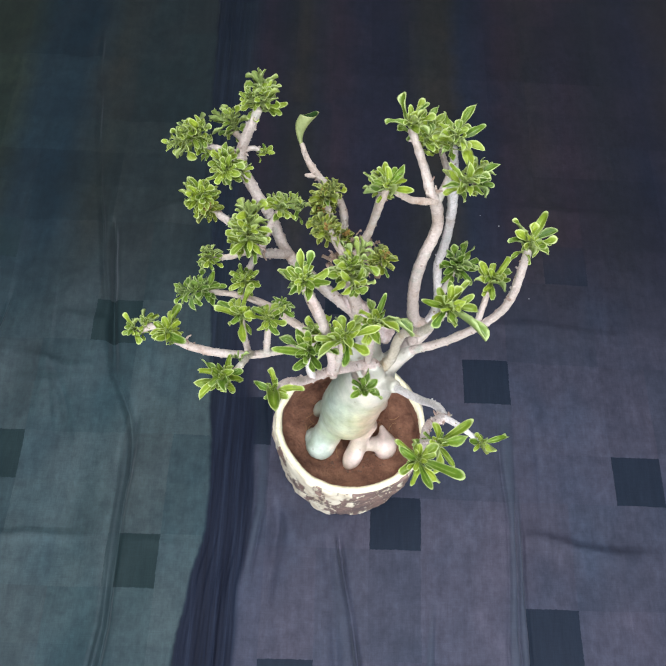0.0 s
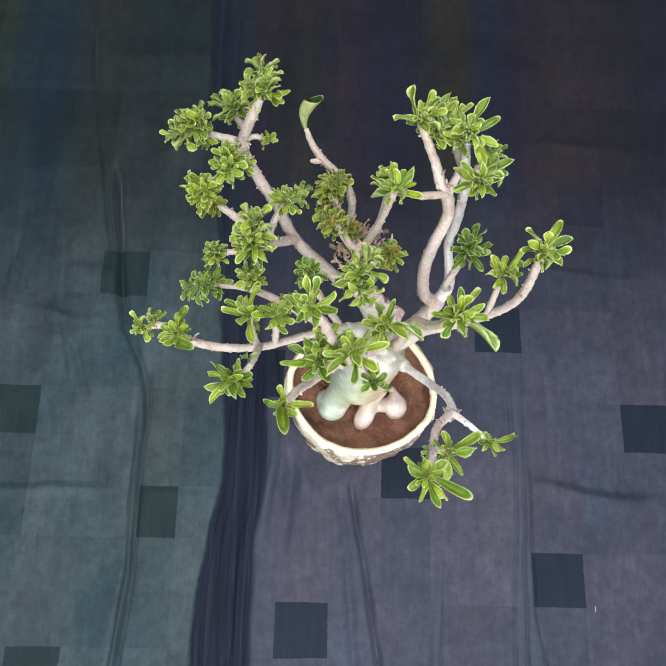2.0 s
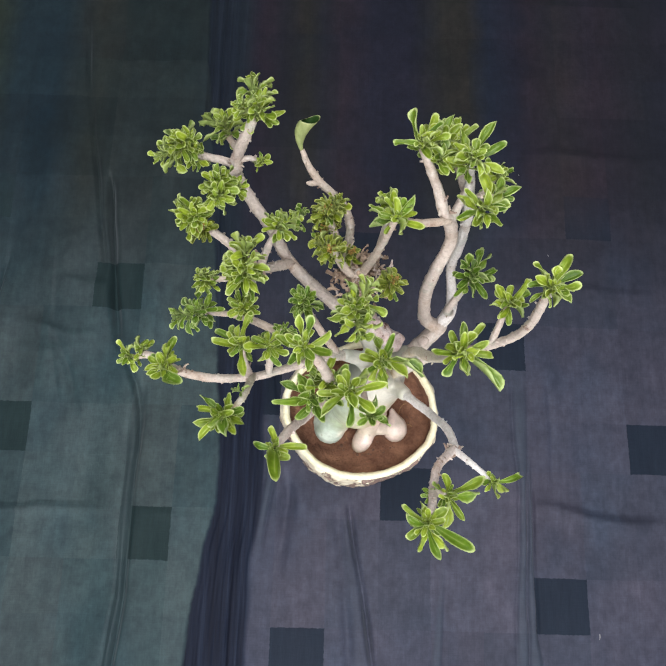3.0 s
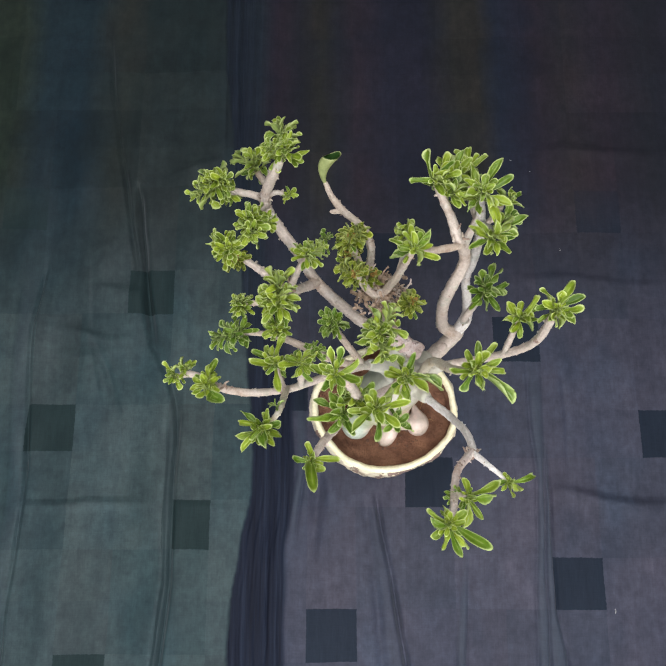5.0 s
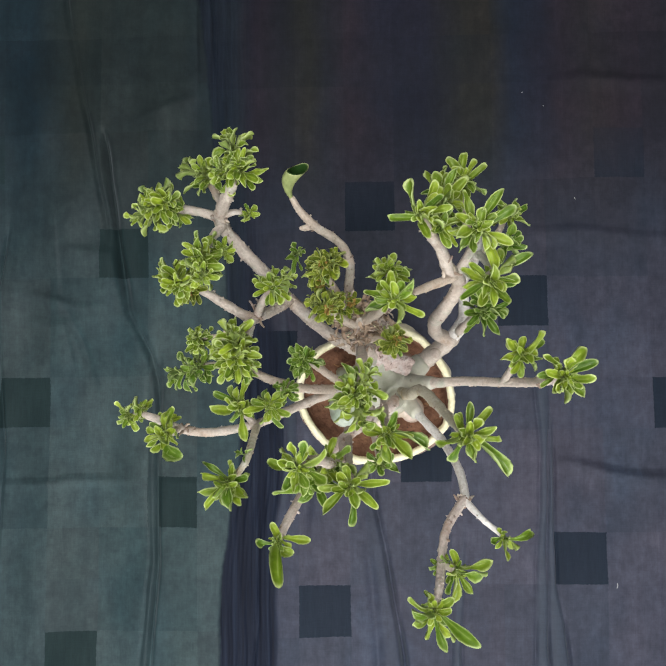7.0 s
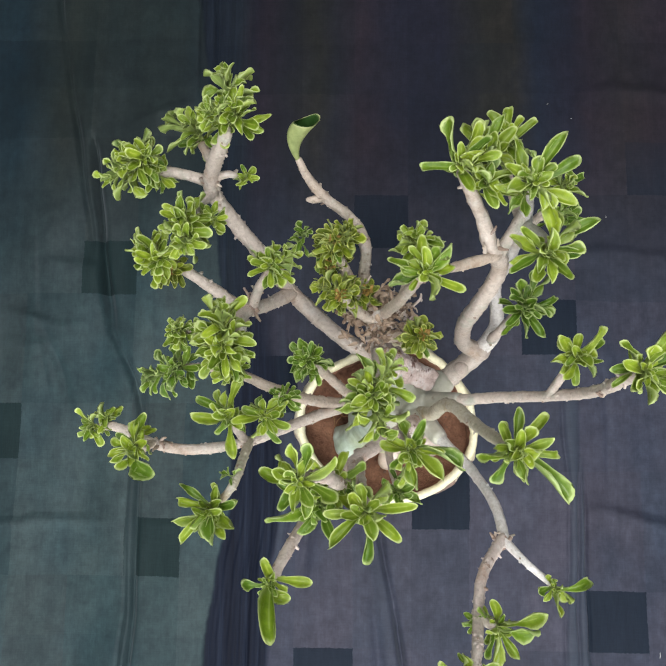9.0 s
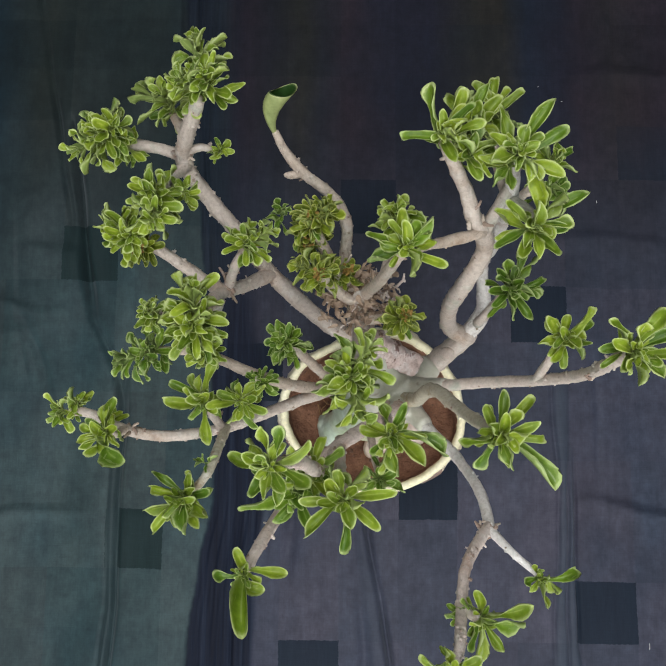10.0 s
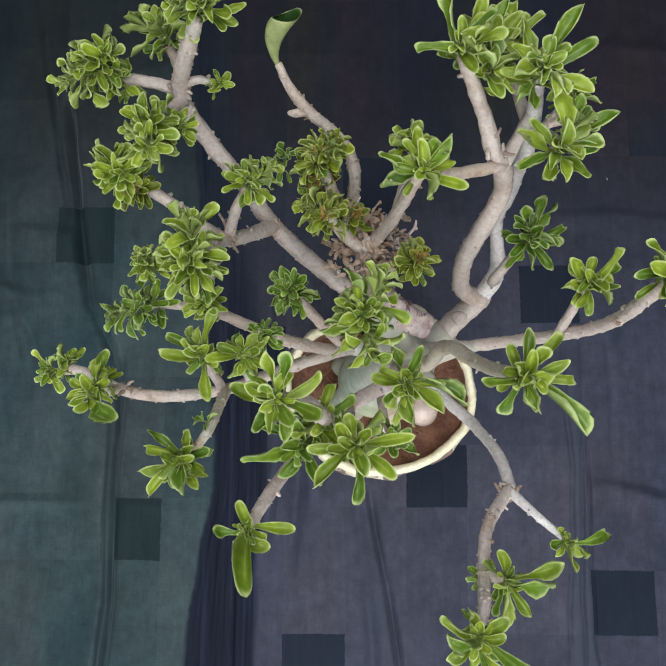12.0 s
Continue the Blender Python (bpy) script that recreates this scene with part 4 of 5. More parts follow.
def build_soil():
    bm = bmesh.new()
    sides, steps = 96, 26
    mid = bm.verts.new((POT_X, POT_Y, 0.114))
    last = None
    for k in range(1, steps + 1):
        f = k / steps
        ring = []
        for s in range(sides):
            ang = 2 * math.pi * s / sides
            x, y = POT_X + 0.0782 * f * math.cos(ang) * pot_shape(ang, 1.1), POT_Y + 0.0680 * f * math.sin(ang) * pot_shape(ang, 1.1)
            z = 0.114 + 0.0050 * noise.noise(Vector((x * 40, y * 40, 1))) + 0.0022 * noise.noise(Vector((x * 160, y * 160, 2))) + 0.0125 * f**5
            ring.append(bm.verts.new((x, y, z)))
        for s in range(sides):
            if last:
                bm.faces.new((last[s], ring[s], ring[(s + 1) % sides], last[(s + 1) % sides]))
            else:
                bm.faces.new((mid, ring[s], ring[(s + 1) % sides]))
        last = ring
    soil = new("potting_soil", finish(bm, "potting_soil", SOIL))
    tagged(soil, "moist red-brown potting soil filling the pot", "soil")
    rng = random.Random(5)
    bm = bmesh.new()
    for _ in range(420):
        ang, f = rng.uniform(0, 6.283), math.sqrt(rng.uniform(0.02, 0.9))
        x, y = POT_X + 0.074 * f * math.cos(ang), POT_Y + 0.064 * f * math.sin(ang)
        r = rng.uniform(0.0004, 0.0012) * (1.8 if rng.random() < 0.08 else 1)
        bmesh.ops.create_icosphere(bm, subdivisions=1, radius=r, matrix=Matrix.Translation((x, y, 0.116 + 0.003 * noise.noise(Vector((x * 40, y * 40, 1))))) @ Matrix.Diagonal((rng.uniform(0.7, 1.3), rng.uniform(0.7, 1.3), 0.8, 1)))
    tagged(part("soil_crumbs", bm, PEBBLE, soil), kind="stuff")
    for k, (x, y, turn) in enumerate(((-0.062, 0.085, 20), (-0.070, 0.060, 100), (0.030, 0.070, 60), (0.034, 0.050, 150), (-0.058, 0.098, 170), (0.036, 0.085, 30), (0.014, 0.060, 80), (0.020, 0.064, 120), (0.010, 0.054, 40), (-0.066, 0.066, 70), (-0.060, 0.072, 140), (-0.034, 0.040, 100))):
        bm = bmesh.new()
        c, s = math.cos(radians(turn)), math.sin(radians(turn))
        tube(bm, [(x + c * d, y + s * d + 0.004 * math.sin(d * 200 + k), 0.117 + 0.003 * math.sin((d + 0.01) * 150), 0.0004) for d in (-0.010, -0.004, 0.003, 0.010)], sides=5, step=0.002)
        part("root_fibre", bm, LITTER, soil, "thin straw-coloured root fibre")


build_soil()


# ---- the plant ----
plant = thing("desert_rose_plant", (-0.02, 0.06, 0.114), "desert rose bonsai with swollen green trunk and variegated leaf rosettes", "potted plant")


def build_caudex():
    bm = bmesh.new()
    tube(bm, TRUNK, sides=32, step=0.004, rough=0.010)
    for root in ROOTS:
        tube(bm, root, sides=16, step=0.004, rough=0.018)
    for stub in STUBS:
        tube(bm, stub, sides=12, step=0.005, rough=0.03)
    ob = part("caudex", bm, CAUDEX, plant, "swollen smooth trunk base, sage green turning cream and pink")
    re = ob.modifiers.new("blend", "REMESH")
    re.mode, re.voxel_size, re.use_smooth_shade = "VOXEL", 0.0016, True
    sm = ob.modifiers.new("soften", "SMOOTH")
    sm.factor, sm.iterations = 0.5, 3


TRUNK = [(-0.0250, 0.0740, 0.124, 0.0092), (-0.0250, 0.0730, 0.145, 0.0175), (-0.0250, 0.0700, 0.163, 0.0285), (-0.0245, 0.0680, 0.178, 0.0317), (-0.0230, 0.0680, 0.200, 0.0317), (-0.0175, 0.0700, 0.230, 0.0299), (-0.0110, 0.0720, 0.260, 0.0271), (-0.0060, 0.0740, 0.288, 0.0207), (-0.0040, 0.0750, 0.303, 0.0120)]
ROOTS = [
    [(-0.038, 0.062, 0.176, 0.018), (-0.043, 0.054, 0.156, 0.0165), (-0.050, 0.047, 0.140, 0.0170), (-0.053, 0.043, 0.128, 0.0175), (-0.050, 0.042, 0.112, 0.012)],
    [(-0.050, 0.048, 0.134, 0.012), (-0.061, 0.052, 0.132, 0.0125), (-0.065, 0.055, 0.131, 0.0100)],
    [(-0.004, 0.060, 0.166, 0.014), (-0.008, 0.050, 0.148, 0.0100), (-0.012, 0.039, 0.134, 0.0105), (-0.017, 0.029, 0.124, 0.0108), (-0.020, 0.025, 0.111, 0.007)],
    [(0.016, 0.066, 0.134, 0.0030), (0.018, 0.060, 0.134, 0.0050), (0.020, 0.052, 0.131, 0.0118), (0.021, 0.046, 0.128, 0.0136), (0.021, 0.043, 0.122, 0.0132), (0.020, 0.042, 0.110, 0.009)],
    [(0.012, 0.046, 0.130, 0.009), (0.006, 0.045, 0.132, 0.0085), (-0.002, 0.044, 0.136, 0.008)],
    [(-0.040, 0.078, 0.160, 0.014), (-0.053, 0.084, 0.138, 0.009), (-0.058, 0.088, 0.110, 0.006)],
    [(0.000, 0.085, 0.160, 0.016), (0.012, 0.096, 0.132, 0.012), (0.018, 0.102, 0.108, 0.008)],
]
STUBS = [
    [(-0.006, 0.074, 0.275, 0.014), (0.008, 0.084, 0.280, 0.0115), (0.020, 0.095, 0.281, 0.0100)],
    [(-0.006, 0.074, 0.275, 0.014), (0.010, 0.075, 0.310, 0.0085), (0.024, 0.076, 0.334, 0.0055)],
    [(-0.006, 0.072, 0.268, 0.014), (0.004, 0.060, 0.292, 0.0085), (0.012, 0.049, 0.309, 0.0062)],
    [(-0.008, 0.074, 0.275, 0.015), (-0.015, 0.088, 0.318, 0.0115), (-0.026, 0.097, 0.352, 0.0095)],
    [(-0.008, 0.070, 0.275, 0.014), (-0.006, 0.062, 0.312, 0.0078), (-0.013, 0.057, 0.342, 0.0056)],
    [(-0.010, 0.074, 0.280, 0.013), (-0.028, 0.076, 0.325, 0.0075), (-0.045, 0.075, 0.346, 0.0055)],
]
build_caudex()

# stems and branches: points of x, y, z, radius
limb(plant, "main_stem", [(-0.012, 0.083, 0.305, 0.011), (-0.020, 0.093, 0.335, 0.0100), (-0.030, 0.101, 0.370, 0.0078), (-0.039, 0.111, 0.405, 0.0064), (-0.037, 0.122, 0.424, 0.005)], BARK, 0.5, 1)
limb(plant, "cut_stump", [(-0.036, 0.107, 0.378, 0.0080), (-0.022, 0.100, 0.354, 0.0100), (-0.008, 0.094, 0.337, 0.0104), (0.000, 0.091, 0.331, 0.0100), (0.004, 0.089, 0.329, 0.0078)], STUMP, 1.5, 2, cut=True, sides=28, rough=0.22, label="cracked pinkish stump of a sawn-off old stem")
limb(plant, "branch", [(-0.026, 0.097, 0.356, 0.0070), (-0.048, 0.108, 0.371, 0.0066), (-0.066, 0.119, 0.379, 0.0066), (-0.092, 0.143, 0.384, 0.0062), (-0.108, 0.160, 0.418, 0.0057), (-0.126, 0.179, 0.440, 0.0056), (-0.132, 0.191, 0.461, 0.0055), (-0.117, 0.205, 0.498, 0.0040)], BARK, 3.0, 3)
limb(plant, "branch", [(-0.092, 0.142, 0.386, 0.0055), (-0.103, 0.133, 0.400, 0.0049), (-0.116, 0.126, 0.415, 0.0046), (-0.131, 0.133, 0.435, 0.0036), (-0.150, 0.145, 0.442, 0.0033), (-0.160, 0.148, 0.452, 0.0028)], BARK, 2.4, 4)
limb(plant, "twig", [(-0.114, 0.127, 0.413, 0.0032), (-0.106, 0.136, 0.438, 0.0029), (-0.099, 0.142, 0.452, 0.0024)], BARK, 1.0, 5)
limb(plant, "branch", [(-0.115, 0.126, 0.414, 0.0044), (-0.119, 0.116, 0.436, 0.0042), (-0.117, 0.098, 0.476, 0.0035)], BARK, 0.8, 6)
limb(plant, "twig", [(-0.118, 0.118, 0.430, 0.0028), (-0.136, 0.112, 0.428, 0.0025), (-0.150, 0.111, 0.426, 0.0020)], BARK_TAN, 0.8, 7)
limb(plant, "twig", [(-0.117, 0.120, 0.418, 0.0030), (-0.122, 0.104, 0.420, 0.0028), (-0.123, 0.090, 0.427, 0.0022)], BARK, 0.8, 8)
limb(plant, "twig", [(-0.131, 0.187, 0.456, 0.0036), (-0.137, 0.174, 0.470, 0.0030), (-0.139, 0.163, 0.482, 0.0025)], BARK, 0.6, 9)
limb(plant, "twig", [(-0.132, 0.191, 0.459, 0.0036), (-0.146, 0.196, 0.457, 0.0032), (-0.160, 0.198, 0.458, 0.0030), (-0.172, 0.198, 0.466, 0.0025)], BARK, 0.7, 10)
limb(plant, "twig", [(-0.129, 0.197, 0.468, 0.0028), (-0.137, 0.211, 0.458, 0.0025), (-0.143, 0.224, 0.450, 0.0022)], BARK, 0.8, 11)
limb(plant, "twig", [(-0.131, 0.192, 0.463, 0.0024), (-0.121, 0.194, 0.464, 0.0020), (-0.1143, 0.1940, 0.4563, 0.0016)], BARK, 0.5, 12)
limb(plant, "bare_stem", [(-0.036, 0.116, 0.405, 0.0042), (-0.043, 0.134, 0.405, 0.0040), (-0.045, 0.150, 0.408, 0.0038), (-0.044, 0.165, 0.413, 0.0034), (-0.051, 0.179, 0.423, 0.0032), (-0.069, 0.189, 0.439, 0.0032), (-0.078, 0.197, 0.450, 0.0026), (-0.083, 0.204, 0.460, 0.0020)], BARK_TAN, 2.6, 13, rough=0.14)
limb(plant, "twig", [(-0.069, 0.189, 0.438, 0.0026), (-0.076, 0.187, 0.440, 0.0021), (-0.079, 0.187, 0.441, 0.0012)], BARK_TAN, 0.8, 14)
limb(plant, "twig", [(-0.038, 0.122, 0.415, 0.0040), (-0.052, 0.138, 0.432, 0.0036), (-0.061, 0.152, 0.454, 0.0028)], BARK_TAN, 0.8, 15)
limb(plant, "twig", [(-0.039, 0.118, 0.418, 0.0036), (-0.050, 0.122, 0.436, 0.0032), (-0.057, 0.126, 0.452, 0.0026)], BARK_TAN, 0.8, 16)
limb(plant, "branch", [(-0.036, 0.122, 0.415, 0.0040), (-0.027, 0.124, 0.450, 0.0036), (-0.0179, 0.1279, 0.5063, 0.0026)], BARK_TAN, 0.7, 17)
limb(plant, "twig", [(-0.025, 0.125, 0.462, 0.0026), (-0.021, 0.138, 0.476, 0.0024), (-0.019, 0.146, 0.486, 0.0020)], BARK, 0.6, 18)
limb(plant, "twig", [(-0.036, 0.110, 0.405, 0.0032), (-0.024, 0.108, 0.425, 0.0028), (-0.015, 0.106, 0.438, 0.0022)], BARK_TAN, 0.6, 19)
limb(plant, "twig", [(-0.052, 0.076, 0.352, 0.0036), (-0.068, 0.088, 0.388, 0.0030), (-0.077, 0.095, 0.416, 0.0024)], BARK_TAN, 0.9, 20)
limb(plant, "branch", [(0.012, 0.088, 0.281, 0.0105), (0.022, 0.096, 0.281, 0.0098), (0.036, 0.108, 0.296, 0.0092), (0.045, 0.115, 0.310, 0.0082)], BARK, 0.3, 21, sides=12)
limb(plant, "branch", [(0.043, 0.113, 0.306, 0.0080), (0.031, 0.118, 0.313, 0.0070), (0.026, 0.122, 0.332, 0.0064), (0.022, 0.125, 0.380, 0.0061), (0.024, 0.129, 0.412, 0.0058), (0.030, 0.139, 0.427, 0.0055), (0.032, 0.146, 0.440, 0.0053), (0.027, 0.148, 0.462, 0.0054), (0.0205, 0.152, 0.475, 0.0050), (0.0136, 0.162, 0.490, 0.0036), (0.005, 0.168, 0.510, 0.0032), (-0.0001, 0.1760, 0.5172, 0.0028)], BARK, 0.7, 22, sides=12)
limb(plant, "branch", [(0.042, 0.113, 0.306, 0.0086), (0.052, 0.127, 0.316, 0.0078), (0.053, 0.143, 0.322, 0.0056), (0.050, 0.155, 0.334, 0.0050), (0.048, 0.160, 0.355, 0.0048), (0.050, 0.164, 0.375, 0.0048), (0.050, 0.171, 0.402, 0.0050), (0.046, 0.168, 0.435, 0.0052), (0.040, 0.165, 0.470, 0.0050), (0.038, 0.166, 0.484, 0.0042), (0.034, 0.170, 0.506, 0.0030)], BARK_WHITE, 0.7, 23)
limb(plant, "twig", [(0.027, 0.148, 0.464, 0.0038), (0.032, 0.157, 0.474, 0.0034), (0.037, 0.166, 0.484, 0.0030)], BARK, 0.4, 24)
limb(plant, "twig", [(0.036, 0.164, 0.478, 0.0030), (0.032, 0.186, 0.474, 0.0026), (0.0310, 0.2082, 0.4657, 0.0020)], BARK, 0.4, 25)
limb(plant, "twig", [(0.039, 0.162, 0.476, 0.0028), (0.045, 0.150, 0.490, 0.0026), (0.0413, 0.1399, 0.5004, 0.0022)], BARK, 0.4, 26)
limb(plant, "twig", [(0.041, 0.160, 0.468, 0.0026), (0.055, 0.176, 0.462, 0.0022), (0.0637, 0.1900, 0.4513, 0.0018)], BARK_TAN, 0.4, 27)
limb(plant, "twig", [(0.048, 0.168, 0.465, 0.0022), (0.057, 0.170, 0.466, 0.0019), (0.0597, 0.1700, 0.4583, 0.0016)], BARK_TAN, 0.4, 28)
limb(plant, "twig", [(0.051, 0.124, 0.320, 0.0042), (0.045, 0.118, 0.345, 0.0036), (0.052, 0.127, 0.372, 0.0032), (0.0543, 0.1319, 0.3884, 0.0026)], BARK, 0.4, 29)
limb(plant, "twig", [(0.026, 0.147, 0.468, 0.0034), (0.012, 0.141, 0.476, 0.0029), (0.002, 0.137, 0.484, 0.0027), (-0.010, 0.130, 0.502, 0.0022)], BARK_TAN, 0.5, 30)
limb(plant, "branch", [(0.016, 0.0755, 0.322, 0.0066), (0.026, 0.076, 0.336, 0.0052), (0.048, 0.077, 0.352, 0.0043), (0.071, 0.076, 0.387, 0.0040), (0.084, 0.076, 0.418, 0.0038), (0.087, 0.077, 0.450, 0.0037), (0.085, 0.079, 0.480, 0.0036), (0.082, 0.080, 0.512, 0.0030)], BARK, 0.9, 31)
limb(plant, "twig", [(0.071, 0.076, 0.388, 0.0029), (0.073, 0.086, 0.412, 0.0026), (0.0750, 0.0960, 0.4302, 0.0022)], BARK, 0.4, 32)
limb(plant, "twig", [(-0.001, 0.067, 0.312, 0.0072), (0.0045, 0.0665, 0.337, 0.0062), (0.0068, 0.0703, 0.366, 0.0054), (0.0115, 0.0692, 0.388, 0.0050), (0.0200, 0.0585, 0.413, 0.0043), (0.025, 0.050, 0.448, 0.0037), (0.0281, 0.0449, 0.4813, 0.0030)], BARK_OLIVE, 0.7, 33)
limb(plant, "branch", [(0.006, 0.057, 0.297, 0.0062), (0.012, 0.049, 0.308, 0.0048), (0.030, 0.028, 0.336, 0.0039), (0.038, 0.008, 0.377, 0.0035), (0.039, -0.011, 0.404, 0.0034)], BARK_WHITE, 0.4, 34)
limb(plant, "twig", [(0.038, -0.010, 0.403, 0.0029), (0.048, -0.021, 0.416, 0.0022), (0.0622, -0.0333, 0.4168, 0.0019)], BARK_WHITE, 0.5, 35)
limb(plant, "branch", [(0.038, -0.009, 0.402, 0.0034), (0.021, -0.026, 0.429, 0.0032), (0.015, -0.044, 0.449, 0.0030), (0.010, -0.056, 0.474, 0.0028), (0.0060, -0.0637, 0.4768, 0.0025)], BARK_PINK, 2.6, 36)
limb(plant, "twig", [(0.015, -0.044, 0.450, 0.0026), (0.021, -0.047, 0.456, 0.0022), (0.0223, -0.0455, 0.4517, 0.0018)], BARK_TAN, 0.4, 37)
limb(plant, "branch", [(-0.007, 0.063, 0.316, 0.0052), (-0.012, 0.058, 0.342, 0.0058), (-0.031, 0.047, 0.361, 0.0054), (-0.047, 0.037, 0.376, 0.0052), (-0.062, 0.024, 0.395, 0.0044), (-0.072, 0.012, 0.414, 0.0038), (-0.084, -0.007, 0.458, 0.0032), (-0.0911, -0.0203, 0.4774, 0.0027)], BARK_PINK, 1.6, 38)
limb(plant, "twig", [(-0.066, 0.020, 0.400, 0.0036), (-0.069, 0.017, 0.435, 0.0030), (-0.0683, 0.0157, 0.4595, 0.0024)], BARK_WHITE, 0.6, 39)
limb(plant, "twig", [(-0.048, 0.039, 0.358, 0.0038), (-0.047, 0.026, 0.420, 0.0030), (-0.045, 0.017, 0.486, 0.0024)], BARK, 0.6, 40)
limb(plant, "twig", [(-0.028, 0.055, 0.322, 0.0032), (-0.027, 0.034, 0.360, 0.0026), (-0.0240, 0.0183, 0.3833, 0.0020)], BARK, 0.6, 41)
limb(plant, "twig", [(-0.016, 0.064, 0.305, 0.0046), (-0.019, 0.052, 0.380, 0.0034), (-0.021, 0.044, 0.452, 0.0026)], BARK, 0.6, 42)
limb(plant, "branch", [(-0.052, 0.033, 0.381, 0.0042), (-0.051, 0.025, 0.420, 0.0040), (-0.055, 0.025, 0.458, 0.0038), (-0.059, 0.0265, 0.481, 0.0038), (-0.065, 0.031, 0.503, 0.0036), (-0.073, 0.031, 0.533, 0.0030)], BARK_PINK, 1.6, 43)
limb(plant, "branch", [(-0.036, 0.106, 0.390, 0.0056), (-0.037, 0.092, 0.425, 0.0050), (-0.042, 0.071, 0.474, 0.0036)], BARK, 0.6, 44)
limb(plant, "branch", [(-0.032, 0.077, 0.330, 0.0066), (-0.047, 0.074, 0.347, 0.0052), (-0.066, 0.067, 0.358, 0.0044), (-0.094, 0.056, 0.368, 0.0039), (-0.119, 0.046, 0.380, 0.0036), (-0.151, 0.041, 0.396, 0.0035), (-0.175, 0.045, 0.404, 0.0034), (-0.194, 0.054, 0.410, 0.0029), (-0.2097, 0.0550, 0.3983, 0.0022)], BARK, 1.0, 45)
limb(plant, "twig", [(-0.118, 0.047, 0.380, 0.0032), (-0.119, 0.034, 0.404, 0.0028), (-0.122, 0.020, 0.420, 0.0026), (-0.1323, 0.0085, 0.4187, 0.0022)], BARK_OLIVE, 1.2, 46)
limb(plant, "twig", [(-0.120, 0.046, 0.382, 0.0028), (-0.123, 0.054, 0.404, 0.0026), (-0.1241, 0.0620, 0.4162, 0.0020)], BARK, 0.5, 47)
limb(plant, "twig", [(-0.106, 0.051, 0.373, 0.0032), (-0.104, 0.057, 0.400, 0.0028), (-0.1030, 0.0619, 0.4162, 0.0022)], BARK, 0.5, 48)
limb(plant, "branch", [(-0.058, 0.072, 0.354, 0.0044), (-0.080, 0.073, 0.384, 0.0040), (-0.104, 0.080, 0.404, 0.0034), (-0.130, 0.090, 0.402, 0.0027), (-0.160, 0.092, 0.404, 0.0022)], BARK_TAN, 0.8, 49)
limb(plant, "twig", [(-0.090, 0.075, 0.394, 0.0028), (-0.093, 0.074, 0.414, 0.0024), (-0.094, 0.073, 0.426, 0.0020)], BARK_TAN, 0.8, 50)
limb(plant, "twig", [(-0.174, 0.045, 0.404, 0.0026), (-0.176, 0.042, 0.416, 0.0023), (-0.1770, 0.0453, 0.4233, 0.0018)], BARK_TAN, 0.8, 51)

limb(plant, "cut_knob", [(0.031, 0.104, 0.288, 0.0060), (0.030, 0.102, 0.299, 0.0058), (0.029, 0.1015, 0.3025, 0.0048)], BARK, 0.3, 60, cut=True, sides=12)


def spurs(at, count, seed, reach=0.006):
    """Dry spurs of shed shoots round a joint."""
    rng = random.Random(seed)
    for k in range(count):
        way = Vector((rng.uniform(-1, 1), rng.uniform(-1, 1), rng.uniform(-0.2, 1))).normalized() * reach * rng.uniform(0.8, 1.7)
        foot = Vector(at) + Vector((rng.gauss(0, 0.003), rng.gauss(0, 0.003), rng.gauss(0, 0.002)))
        end = foot + way
        mid = foot + way * 0.5 + Vector((rng.uniform(-0.001, 0.001), rng.uniform(-0.001, 0.001), 0))
        limb(plant, "spur", [(*foot, 0.0013), (*mid, 0.0009), (*end, 0.0006)], (BARK_DRY, BARK_TAN)[k % 2], 1.0, seed + k, sides=6)


spurs((-0.113, 0.127, 0.416), 7, 300)
spurs((-0.131, 0.190, 0.462), 6, 320, 0.005)
spurs((-0.092, 0.143, 0.388), 4, 340, 0.004)
spurs((0.038, -0.010, 0.404), 9, 360, 0.0032)
spurs((0.022, 0.150, 0.482), 4, 380, 0.004)
spurs((-0.170, 0.046, 0.406), 4, 400, 0.004)
spurs((0.087, 0.077, 0.445), 5, 420, 0.0035)
spurs((-0.119, 0.046, 0.382), 3, 440, 0.003)

# leaf rosettes
LEFT, RIGHT, FRONT, BACK = (-0.5, 0.0, 0.9), (0.5, 0.0, 0.9), (0.0, -0.5, 0.9), (0.0, 0.5, 0.9)
rosette(plant, (-0.113, 0.213, 0.498), (28, 18), LEAF_FRESH, (-0.05, 0.05, 1), seed=1)
rosette(plant, (-0.122, 0.211, 0.500), (14, 14), LEAF_FRESH, (-0.6, -0.1, 0.6), seed=68)
rosette(plant, (-0.141, 0.220, 0.462), (22, 16), LEAF_FRESH, (-0.3, 0.5, 0.8), seed=2)
rosette(plant, (-0.174, 0.199, 0.468), (38, 17), LEAF_FRESH, (-0.6, 0.2, 0.9), seed=3)
rosette(plant, (-0.163, 0.193, 0.462), (10, 12), LEAF_FRESH, (-0.4, -0.3, 0.8), seed=60)
rosette(plant, (-0.139, 0.160, 0.488), (28, 17), LEAF_FRESH, (0, -0.3, 1), seed=4)
rosette(plant, (-0.128, 0.165, 0.472), (12, 11), LEAF_FRESH, (0.4, -0.3, 0.8), seed=61)
rosette(plant, (-0.165, 0.151, 0.454), (32, 17), LEAF_FRESH, (-0.5, 0.1, 0.9), seed=5)
rosette(plant, (-0.155, 0.142, 0.448), (14, 12), LEAF_OLIVE, (-0.1, -0.4, 0.9), seed=62)
rosette(plant, (-0.098, 0.143, 0.456), (22, 14), LEAF_FRESH, (0.1, 0.1, 1), seed=6)
